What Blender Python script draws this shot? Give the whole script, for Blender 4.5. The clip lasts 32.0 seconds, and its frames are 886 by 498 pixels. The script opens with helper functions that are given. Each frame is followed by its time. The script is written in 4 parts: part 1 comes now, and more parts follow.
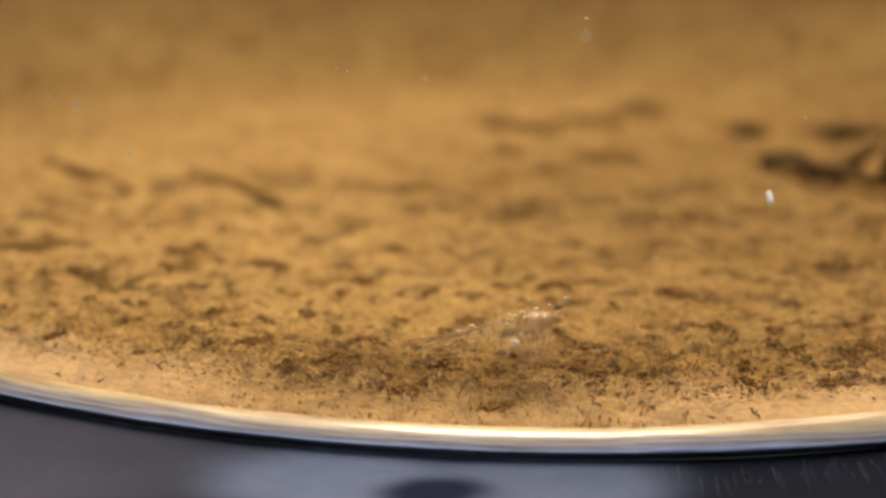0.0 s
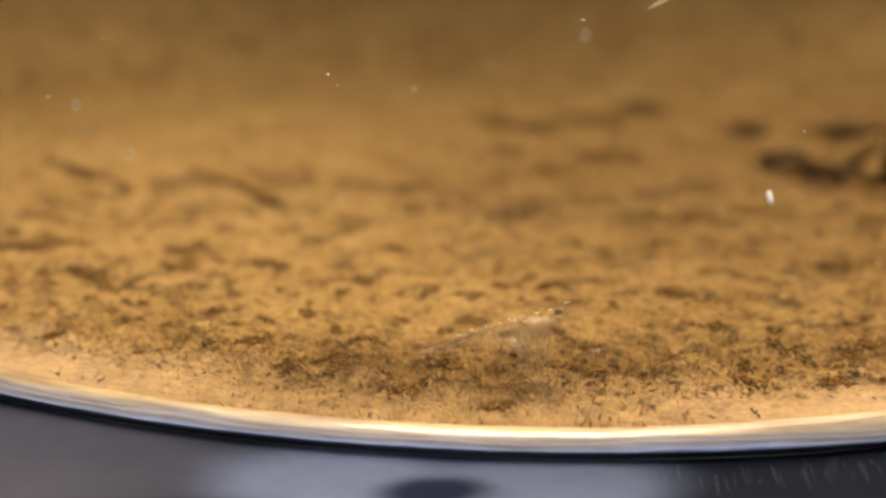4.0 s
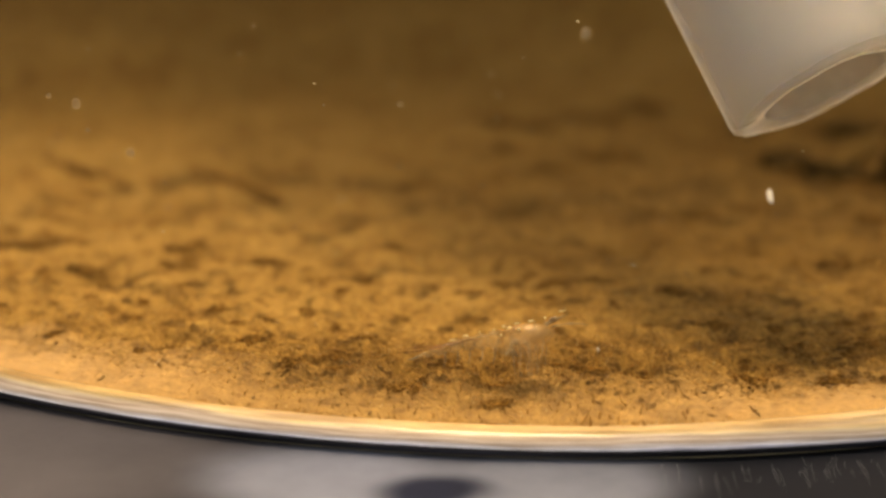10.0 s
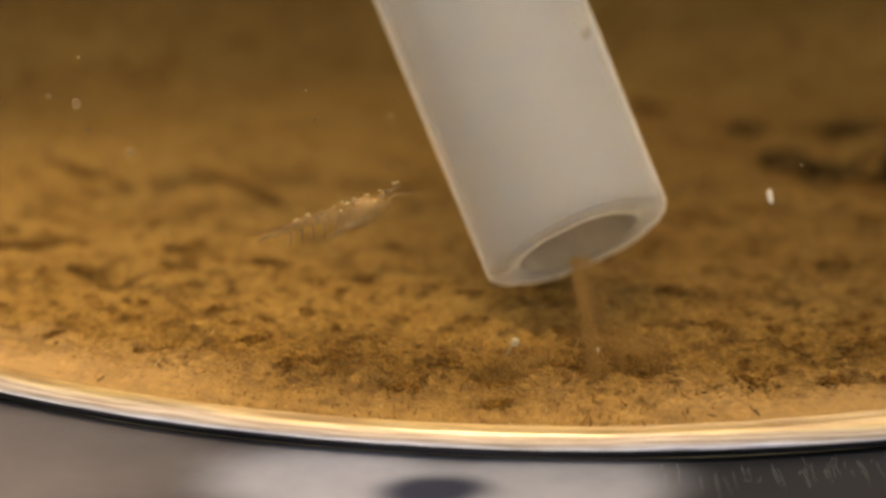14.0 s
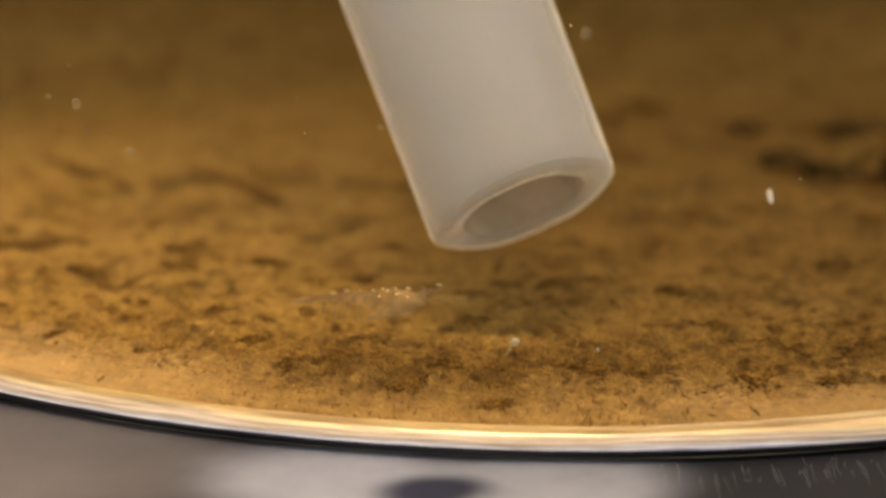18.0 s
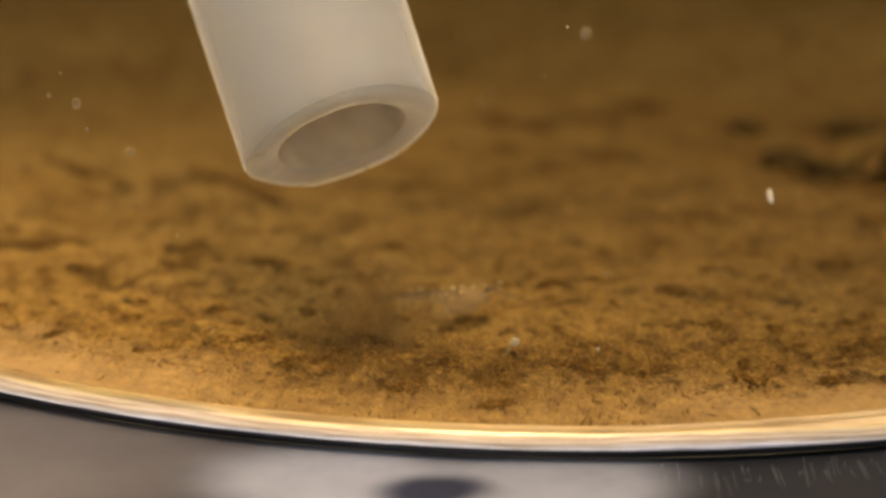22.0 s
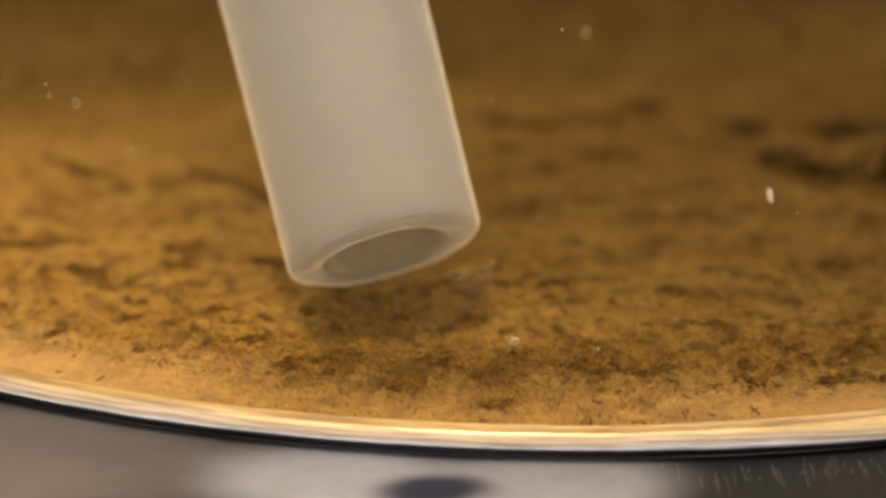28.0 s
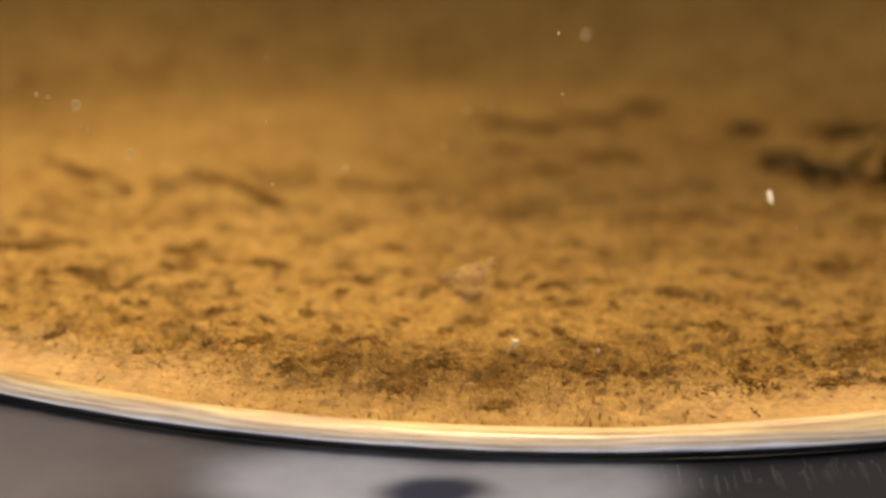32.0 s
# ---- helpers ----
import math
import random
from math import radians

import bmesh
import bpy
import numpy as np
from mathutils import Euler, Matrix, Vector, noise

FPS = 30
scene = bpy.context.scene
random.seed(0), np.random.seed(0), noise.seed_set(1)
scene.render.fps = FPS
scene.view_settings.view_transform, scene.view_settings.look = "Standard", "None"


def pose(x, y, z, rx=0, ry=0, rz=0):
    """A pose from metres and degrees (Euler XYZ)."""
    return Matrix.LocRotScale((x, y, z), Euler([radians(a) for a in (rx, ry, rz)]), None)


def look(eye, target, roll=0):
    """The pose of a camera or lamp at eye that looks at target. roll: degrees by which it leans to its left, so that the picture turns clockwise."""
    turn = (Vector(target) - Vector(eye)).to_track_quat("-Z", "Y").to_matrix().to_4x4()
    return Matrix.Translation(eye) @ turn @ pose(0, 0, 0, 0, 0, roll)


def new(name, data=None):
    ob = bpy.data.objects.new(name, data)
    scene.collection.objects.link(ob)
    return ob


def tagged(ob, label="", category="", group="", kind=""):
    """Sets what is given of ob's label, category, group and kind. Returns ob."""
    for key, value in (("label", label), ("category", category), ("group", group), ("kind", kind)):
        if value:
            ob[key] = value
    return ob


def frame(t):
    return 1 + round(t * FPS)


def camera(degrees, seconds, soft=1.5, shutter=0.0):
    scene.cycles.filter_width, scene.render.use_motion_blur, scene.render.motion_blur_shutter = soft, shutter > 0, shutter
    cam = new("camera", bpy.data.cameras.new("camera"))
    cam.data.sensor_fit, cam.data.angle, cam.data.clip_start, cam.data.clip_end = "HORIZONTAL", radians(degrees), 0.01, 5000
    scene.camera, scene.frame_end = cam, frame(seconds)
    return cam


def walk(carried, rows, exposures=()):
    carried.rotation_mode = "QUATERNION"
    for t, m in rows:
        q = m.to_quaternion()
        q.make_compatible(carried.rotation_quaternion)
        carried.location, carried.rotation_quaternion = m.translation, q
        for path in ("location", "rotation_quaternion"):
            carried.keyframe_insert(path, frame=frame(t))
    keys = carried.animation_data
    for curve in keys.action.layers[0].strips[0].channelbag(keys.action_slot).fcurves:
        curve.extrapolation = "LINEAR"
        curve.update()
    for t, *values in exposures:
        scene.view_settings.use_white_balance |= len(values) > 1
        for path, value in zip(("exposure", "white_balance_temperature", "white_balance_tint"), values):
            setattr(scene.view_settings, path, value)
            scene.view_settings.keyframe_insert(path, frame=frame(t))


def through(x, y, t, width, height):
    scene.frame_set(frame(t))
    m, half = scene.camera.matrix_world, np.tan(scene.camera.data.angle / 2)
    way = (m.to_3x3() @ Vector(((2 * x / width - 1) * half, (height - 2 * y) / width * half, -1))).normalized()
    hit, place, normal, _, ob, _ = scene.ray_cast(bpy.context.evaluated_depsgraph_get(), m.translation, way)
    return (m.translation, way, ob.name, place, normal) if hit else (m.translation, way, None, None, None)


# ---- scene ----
# A glass jar with brown sediment, a small glassy shrimp and a silicone air tube. Lengths below in millimetres.
MM = 0.001
R_IN, R_OUT, FOOT_Z = 32.75, 33.0, -0.55      # the jar: inner and outer radius, level of its foot


def mm(x, y, z, rx=0, ry=0, rz=0):
    return pose(x * MM, y * MM, z * MM, rx, ry, rz)


# ---- camera ----
EYE = Vector((-3.376, -73.13, 15.85)) * MM
cam = camera(30.0, 32.0, soft=2.6)
cam.data.dof.use_dof = True
cam.data.dof.focus_distance = 0.0452
cam.data.dof.aperture_fstop = 50.0


def aim(down):
    """The camera's pose, tilted down by so many degrees."""
    a = radians(down)
    return look(EYE, EYE + Vector((0, math.cos(a), -math.sin(a))), 0.573)


walk(cam,
     [(0, aim(14.945)), (2.5, aim(14.95)), (5.5, aim(14.985)), (7, aim(15.02)), (9, aim(15.0)), (18, aim(15.0)),
      (27.5, aim(15.025)), (29, aim(15.02)), (30, aim(14.99)), (32, aim(14.965))],
     exposures=[(0, 0.1, 6100, 12), (3, 0.15, 6200, 12), (5.5, 0.95, 7000, 12), (7, 0.8, 8500, 12), (8, 0.95, 8900, 12), (9, 0.9, 9200, 12), (11, 1.0, 9500, 12), (12, 1.22, 9600, 12), (14, 1.22, 9700, 12),
                (20, 1.24, 9900, 12), (25.5, 1.26, 10200, 11.5), (28, 1.18, 10400, 11), (30.5, 1.1, 9300, 10.5), (32, 0.9, 8600, 10.5)])

# ---- light ----
SUN_UP, SUN_TURN = 80.0, 0.0      # elevation, and turn from the far side round by the left
world = bpy.data.worlds.new("daylight")
scene.world = world
world.use_nodes = True
wn = world.node_tree
sky = wn.nodes.new("ShaderNodeTexSky")
sky.sky_type, sky.sun_disc = "NISHITA", False
sky.sun_elevation, sky.sun_rotation = radians(SUN_UP), radians(SUN_TURN)
sky.air_density, sky.dust_density, sky.ozone_density = 1.0, 6.0, 0.4
wn.links.new(sky.outputs[0], wn.nodes["Background"].inputs[0])
wn.nodes["Background"].inputs[1].default_value = 0.15
sun_data = bpy.data.lights.new("sun", "SUN")
sun_data.energy, sun_data.angle, sun_data.color = 3.0, radians(25.0), (1.0, 0.92, 0.80)
sun = new("sun", sun_data)
su, st = radians(SUN_UP), radians(SUN_TURN)
sun.matrix_world = look(Vector((math.sin(st) * math.cos(su), math.cos(st) * math.cos(su), math.sin(su))) * 2, (0, 0, 0))
scene.view_settings.exposure = 0.0


# ---- materials ----
def tree(name):
    m = bpy.data.materials.new(name)
    m.use_nodes = True
    m.node_tree.nodes.clear()
    out = m.node_tree.nodes.new("ShaderNodeOutputMaterial")
    return m, m.node_tree, out


def node(nt, kind, **values):
    n = nt.nodes.new(kind)
    for key, value in values.items():
        n.inputs[key.replace("_", " ")].default_value = value
    return n


def noise_tex(nt, vec, scale, detail=4.0, rough=0.55):
    n = node(nt, "ShaderNodeTexNoise", Scale=scale, Detail=detail, Roughness=rough)
    nt.links.new(vec, n.inputs["Vector"])
    return n.outputs["Fac"]


def ramp(nt, fac, *stops):
    r = nt.nodes.new("ShaderNodeValToRGB")
    el = r.color_ramp.elements
    while len(el) < len(stops):
        el.new(0.5)
    for e, (at, c) in zip(el, stops):
        e.position, e.color = at, (*c, 1)
    nt.links.new(fac, r.inputs[0])
    return r.outputs[0]


def mix(nt, fac, a, b, kind="MIX"):
    m = nt.nodes.new("ShaderNodeMix")
    m.data_type, m.blend_type = "RGBA", kind
    for sock, value in ((m.inputs[0], fac), (m.inputs[6], a), (m.inputs[7], b)):
        if isinstance(value, (int, float)):
            sock.default_value = value
        elif isinstance(value, tuple):
            sock.default_value = (*value, 1)
        else:
            nt.links.new(value, sock)
    return m.outputs[2]


def bump(nt, height, distance, strength=1.0, below=None):
    b = node(nt, "ShaderNodeBump", Strength=strength, Distance=distance)
    nt.links.new(height, b.inputs["Height"])
    if below:
        nt.links.new(below, b.inputs["Normal"])
    return b.outputs[0]


def coords(nt, scale=(1, 1, 1)):
    c = nt.nodes.new("ShaderNodeTexCoord")
    if scale == (1, 1, 1):
        return c.outputs["Object"]
    m = node(nt, "ShaderNodeMapping", Scale=scale)
    nt.links.new(c.outputs["Object"], m.inputs["Vector"])
    return m.outputs[0]


def blob(nt, v, x, y, rx, ry, level=0.0):
    """A soft-edged, uneven patch in plan: 1 in its middle, 0 outside."""
    wob = node(nt, "ShaderNodeTexNoise", Scale=160.0, Detail=3.0)
    nt.links.new(v, wob.inputs["Vector"])
    warp = nt.nodes.new("ShaderNodeMix")
    warp.data_type = "VECTOR"
    warp.inputs[0].default_value = 0.0022 * max(1.0, rx / 8)
    nt.links.new(v, warp.inputs[4])
    nt.links.new(wob.outputs["Color"], warp.inputs[5])
    mp = node(nt, "ShaderNodeMapping", Location=(x * MM, y * MM, level * MM), Scale=(rx * MM, ry * MM, 1.0))
    mp.vector_type = "TEXTURE"
    nt.links.new(warp.outputs[1], mp.inputs["Vector"])
    g = nt.nodes.new("ShaderNodeTexGradient")
    g.gradient_type = "SPHERICAL"
    nt.links.new(mp.outputs[0], g.inputs[0])
    soft = node(nt, "ShaderNodeMapRange")
    soft.interpolation_type = "SMOOTHERSTEP"
    soft.inputs["From Max"].default_value = 0.7
    nt.links.new(g.outputs["Fac"], soft.inputs["Value"])
    return soft.outputs[0]


def earth_material(name, light, mid, dark, coarse=260.0, fine=2600.0, patch=()):
    """Wet brown mulm: soft patches, crumbs and fine grain."""
    m, nt, out = tree(name)
    v = coords(nt)
    patches = ramp(nt, noise_tex(nt, v, coarse, 5.0, 0.6), (0.34, mid), (0.6, light))
    crumbs = ramp(nt, noise_tex(nt, v, coarse * 5.5, 5.0, 0.65), (0.38, dark), (0.5, mid), (0.62, light))
    grain = ramp(nt, noise_tex(nt, v, fine * 3.0, 3.0, 0.6), (0.34, (0.80, 0.78, 0.76)), (0.62, (1.08, 1.08, 1.07)))
    speckle = ramp(nt, noise_tex(nt, v, fine * 1.35, 3.0, 0.6), (0.36, (0.78, 0.75, 0.72)), (0.62, (1.10, 1.10, 1.09)))
    grain = mix(nt, 1.0, grain, speckle, "MULTIPLY")
    share = 0.5
    if patch:
        band = node(nt, "ShaderNodeMath")
        band.operation = "MULTIPLY_ADD"
        nt.links.new(blob(nt, v, -2.0, -31.0, 44.0, 17.0), band.inputs[0])
        band.inputs[1].default_value, band.inputs[2].default_value = 0.5, 0.25
        share = band.outputs[0]
    colour = mix(nt, 1.0, mix(nt, share, patches, crumbs), grain, "MULTIPLY")
    # broad soft patches multiply the colour darker at the given places
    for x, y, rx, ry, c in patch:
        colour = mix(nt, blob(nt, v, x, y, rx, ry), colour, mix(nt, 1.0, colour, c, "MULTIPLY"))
    if patch:
        # soft dark pits all over, their shade put into the colour
        pits = ramp(nt, noise_tex(nt, v, 820.0, 3.0, 0.55), (0.53, (1, 1, 1)), (0.68, (0.72, 0.68, 0.62)))
        colour = mix(nt, 1.0, colour, pits, "MULTIPLY")
        flecks = ramp(nt, noise_tex(nt, coords(nt, (1.0, 1.25, 1.0)), 1750.0, 2.0, 0.5), (0.57, (1, 1, 1)), (0.70, (0.60, 0.55, 0.48)))
        colour = mix(nt, 1.0, colour, flecks, "MULTIPLY")
        # glow of the bed's edge along the glass, painted as a paler band
        flat = node(nt, "ShaderNodeVectorMath")
        flat.operation = "MULTIPLY"
        flat.inputs[1].default_value = (1, 1, 0)
        nt.links.new(v, flat.inputs[0])
        far = node(nt, "ShaderNodeVectorMath")
        far.operation = "LENGTH"
        nt.links.new(flat.outputs[0], far.inputs[0])
        wavy = node(nt, "ShaderNodeMath")
        wavy.operation = "MULTIPLY_ADD"
        nt.links.new(noise_tex(nt, v, 500.0, 3.0), wavy.inputs[0])
        wavy.inputs[1].default_value = 0.0022
        nt.links.new(far.outputs["Value"], wavy.inputs[2])
        near_glow = node(nt, "ShaderNodeMapRange")
        near_glow.inputs["From Min"].default_value, near_glow.inputs["From Max"].default_value = 0.0311, 0.0332
        nt.links.new(wavy.outputs[0], near_glow.inputs["Value"])
        near = node(nt, "ShaderNodeSeparateXYZ")
        nt.links.new(v, near.inputs[0])
        aside = node(nt, "ShaderNodeMath")
        aside.operation = "ABSOLUTE"
        shift = node(nt, "ShaderNodeMath")
        shift.operation = "ADD"
        shift.inputs[1].default_value = 0.0035
        nt.links.new(near.outputs["X"], shift.inputs[0])
        nt.links.new(shift.outputs[0], aside.inputs[0])
        front = node(nt, "ShaderNodeMapRange")
        front.inputs["From Min"].default_value, front.inputs["From Max"].default_value = 0.004, 0.011
        front.inputs["To Min"].default_value, front.inputs["To Max"].default_value = 0.35, 0.95
        nt.links.new(aside.outputs[0], front.inputs["Value"])
        share = node(nt, "ShaderNodeMath")
        share.operation = "MULTIPLY"
        nt.links.new(near_glow.outputs[0], share.inputs[0])
        nt.links.new(front.outputs[0], share.inputs[1])
        colour = mix(nt, share.outputs[0], colour, mix(nt, 0.45, (0.74, 0.47, 0.22), colour))
    p = node(nt, "ShaderNodeBsdfPrincipled", Roughness=0.85)
    p.inputs["Specular IOR Level"].default_value = 0.1
    nt.links.new(colour, p.inputs["Base Color"])
    b = bump(nt, noise_tex(nt, v, fine * 0.7, 4.0, 0.6), 0.00012, 0.5)
    b = bump(nt, noise_tex(nt, v, fine * 3.0, 3.0, 0.6), 0.00004, 0.35, b)
    nt.links.new(b, p.inputs["Normal"])
    nt.links.new(p.outputs[0], out.inputs[0])
    return m


def island_material(name, *stops, rough=0.6, through=0.0, soak=0.0):
    """A heap of loose bits whose colour differs from bit to bit."""
    m, nt, out = tree(name)
    g = nt.nodes.new("ShaderNodeNewGeometry")
    colour = ramp(nt, g.outputs["Random Per Island"], *stops)
    p = node(nt, "ShaderNodeBsdfPrincipled", Roughness=rough)
    nt.links.new(colour, p.inputs["Base Color"])
    last = p.outputs[0]
    for share, kind in ((soak, "ShaderNodeBsdfTranslucent"), (through, "ShaderNodeBsdfTransparent")):
        if not share:
            continue
        t = nt.nodes.new(kind)
        if kind == "ShaderNodeBsdfTranslucent":
            nt.links.new(colour, t.inputs[0])
        s = nt.nodes.new("ShaderNodeMixShader")
        s.inputs[0].default_value = share
        nt.links.new(last, s.inputs[1])
        nt.links.new(t.outputs[0], s.inputs[2])
        last = s.outputs[0]
    nt.links.new(last, out.inputs[0])
    return m


def plain_material(name, colour, rough=0.5, scale=3000.0, spread=0.3, through=0.0, spec=0.5):
    """One surface with a little mottling and relief; through: how much of the light passes straight."""
    m, nt, out = tree(name)
    v = coords(nt)
    lo = tuple(c * (1 - spread) for c in colour)
    hi = tuple(min(1.0, c * (1 + spread)) for c in colour)
    n = noise_tex(nt, v, scale, 5.0, 0.6)
    p = node(nt, "ShaderNodeBsdfPrincipled", Roughness=rough)
    p.inputs["Specular IOR Level"].default_value = spec
    nt.links.new(ramp(nt, n, (0.35, lo), (0.65, hi)), p.inputs["Base Color"])
    nt.links.new(bump(nt, n, 0.00005, 0.5), p.inputs["Normal"])
    last = p.outputs[0]
    if through:
        t = nt.nodes.new("ShaderNodeBsdfTransparent")
        s = nt.nodes.new("ShaderNodeMixShader")
        s.inputs[0].default_value = through
        nt.links.new(last, s.inputs[1])
        nt.links.new(t.outputs[0], s.inputs[2])
        last = s.outputs[0]
    nt.links.new(last, out.inputs[0])
    return m


def clear_glass(name, ior):
    m, nt, out = tree(name)
    f = node(nt, "ShaderNodeFresnel", IOR=ior)
    g = node(nt, "ShaderNodeBsdfGlossy", Roughness=0.03)
    t = nt.nodes.new("ShaderNodeBsdfTransparent")
    t.inputs[0].default_value = (0.985, 0.98, 0.965, 1)
    s = nt.nodes.new("ShaderNodeMixShader")
    nt.links.new(f.outputs[0], s.inputs[0])
    nt.links.new(t.outputs[0], s.inputs[1])
    nt.links.new(g.outputs[0], s.inputs[2])
    nt.links.new(s.outputs[0], out.inputs[0])
    return m


def rim_material():
    """The thick edge of the jar's base: its gathered light and highlights painted in orange, cream and white, drawn out
    along it.
    """
    m, nt, out = tree("painted_glow_edge")
    v = coords(nt)
    sep = nt.nodes.new("ShaderNodeSeparateXYZ")
    nt.links.new(v, sep.inputs[0])
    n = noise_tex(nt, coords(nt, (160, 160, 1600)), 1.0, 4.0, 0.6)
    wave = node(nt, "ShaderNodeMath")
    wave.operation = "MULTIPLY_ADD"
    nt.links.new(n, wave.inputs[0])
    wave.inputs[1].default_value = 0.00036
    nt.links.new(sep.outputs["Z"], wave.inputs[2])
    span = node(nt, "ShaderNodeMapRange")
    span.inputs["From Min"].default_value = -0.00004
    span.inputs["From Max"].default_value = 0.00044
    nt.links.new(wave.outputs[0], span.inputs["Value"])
    glow_bands = ramp(nt, span.outputs[0], (0.0, (0.10, 0.10, 0.14)), (0.10, (0.36, 0.37, 0.48)), (0.17, (0.84, 0.84, 0.92)), (0.25, (0.66, 0.63, 0.60)), (0.38, (0.48, 0.37, 0.27)), (0.50, (0.68, 0.56, 0.41)),
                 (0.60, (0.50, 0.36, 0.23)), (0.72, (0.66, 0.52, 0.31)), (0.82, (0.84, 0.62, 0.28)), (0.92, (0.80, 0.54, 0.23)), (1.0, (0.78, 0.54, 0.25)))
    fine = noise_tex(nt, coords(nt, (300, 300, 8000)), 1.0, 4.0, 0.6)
    colour = mix(nt, 0.7, glow_bands, ramp(nt, fine, (0.38, (0.52, 0.42, 0.32)), (0.57, (1.0, 0.97, 0.92))), "MULTIPLY")
    p = node(nt, "ShaderNodeBsdfPrincipled", Roughness=0.35)
    p.inputs["Coat Weight"].default_value = 1.0
    p.inputs["Coat Roughness"].default_value = 0.1
    nt.links.new(colour, p.inputs["Base Color"])
    sheen = node(nt, "ShaderNodeBsdfGlossy", Roughness=0.35)
    nt.links.new(colour, sheen.inputs[0])
    both = nt.nodes.new("ShaderNodeMixShader")
    both.inputs[0].default_value = 0.12
    nt.links.new(p.outputs[0], both.inputs[1])
    nt.links.new(sheen.outputs[0], both.inputs[2])
    nt.links.new(both.outputs[0], out.inputs[0])
    return m


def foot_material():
    """Contact shade and dark reflections put into the glass foot's colour, with long streaks that run along it."""
    m, nt, out = tree("painted_dark_foot")
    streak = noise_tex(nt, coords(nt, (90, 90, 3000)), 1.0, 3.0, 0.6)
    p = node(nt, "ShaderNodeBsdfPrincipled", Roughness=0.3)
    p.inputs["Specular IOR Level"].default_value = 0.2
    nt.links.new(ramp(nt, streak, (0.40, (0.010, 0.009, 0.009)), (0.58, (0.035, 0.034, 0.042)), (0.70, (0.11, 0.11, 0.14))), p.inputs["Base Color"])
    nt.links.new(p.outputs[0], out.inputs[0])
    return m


def silicone_material(name, lo, hi, sheen, clear):
    """Milky silicone: light soaks into the wall, and grazing light glows on its skin."""
    m, nt, out = tree(name)
    v = coords(nt)
    haze = noise_tex(nt, v, 420.0, 4.0, 0.6)
    p = node(nt, "ShaderNodeBsdfPrincipled", Roughness=0.45)
    p.inputs["Subsurface Weight"].default_value = 0.5
    p.inputs["Subsurface Radius"].default_value = (1.0, 0.8, 0.5)
    p.inputs["Subsurface Scale"].default_value = 0.0008
    nt.links.new(ramp(nt, haze, (0.35, lo), (0.65, hi)), p.inputs["Base Color"])
    nt.links.new(bump(nt, noise_tex(nt, v, 1800.0, 4.0, 0.6), 0.00002, 0.4), p.inputs["Normal"])
    r = nt.nodes.new("ShaderNodeBsdfTransparent")
    r.inputs[0].default_value = (0.98, 0.97, 0.93, 1)
    s = nt.nodes.new("ShaderNodeMixShader")
    s.inputs[0].default_value = clear
    nt.links.new(p.outputs[0], s.inputs[1])
    nt.links.new(r.outputs[0], s.inputs[2])
    skin = node(nt, "ShaderNodeBsdfSheen", Roughness=0.35)
    skin.inputs[0].default_value = (sheen, 0.95 * sheen, 0.80 * sheen, 1)
    soft = nt.nodes.new("ShaderNodeAddShader")
    nt.links.new(s.outputs[0], soft.inputs[0])
    nt.links.new(skin.outputs[0], soft.inputs[1])
    nt.links.new(soft.outputs[0] if sheen else s.outputs[0], out.inputs[0])
    return m


def milk_material():
    """The cloudy silicone itself: light wanders a millimetre or so through it."""
    m, nt, out = tree("cloudy_silicone")
    v = coords(nt, (200, 200, 60))
    p = node(nt, "ShaderNodeBsdfPrincipled", Roughness=0.5)
    p.inputs["Subsurface Weight"].default_value = 1.0
    p.inputs["Subsurface Radius"].default_value = (1.0, 0.93, 0.72)
    p.inputs["Subsurface Scale"].default_value = 0.010
    p.inputs["Specular IOR Level"].default_value = 0.3
    nt.links.new(ramp(nt, noise_tex(nt, v, 1.0, 4.0, 0.6), (0.25, (0.85, 0.825, 0.78)), (0.75, (0.98, 0.965, 0.925))), p.inputs["Base Color"])
    clear = node(nt, "ShaderNodeBsdfTransparent")
    s = nt.nodes.new("ShaderNodeMixShader")
    s.inputs[0].default_value = 0.48
    nt.links.new(p.outputs[0], s.inputs[1])
    nt.links.new(clear.outputs[0], s.inputs[2])
    nt.links.new(s.outputs[0], out.inputs[0])
    return m


def table_material():
    """A black stone top; blurred pale and dark reflections are painted in as soft clouds."""
    m, nt, out = tree("stone_painted_reflections")
    v = coords(nt)
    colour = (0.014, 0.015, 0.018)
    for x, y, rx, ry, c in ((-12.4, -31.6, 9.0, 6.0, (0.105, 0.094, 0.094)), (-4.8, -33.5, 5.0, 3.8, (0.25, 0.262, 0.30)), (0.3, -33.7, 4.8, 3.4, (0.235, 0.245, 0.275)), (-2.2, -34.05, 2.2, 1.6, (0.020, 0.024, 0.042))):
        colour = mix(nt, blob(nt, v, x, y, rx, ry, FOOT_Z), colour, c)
    p = node(nt, "ShaderNodeBsdfPrincipled", Roughness=0.6)
    p.inputs["Specular IOR Level"].default_value = 0.15
    nt.links.new(mix(nt, 0.16, colour, mix(nt, 1.0, colour, ramp(nt, noise_tex(nt, v, 260.0, 5.0, 0.65), (0.32, (0.0, 0.0, 0.0)), (0.68, (2.0, 1.95, 1.9))), "MULTIPLY")), p.inputs["Base Color"])
    nt.links.new(p.outputs[0], out.inputs[0])
    return m


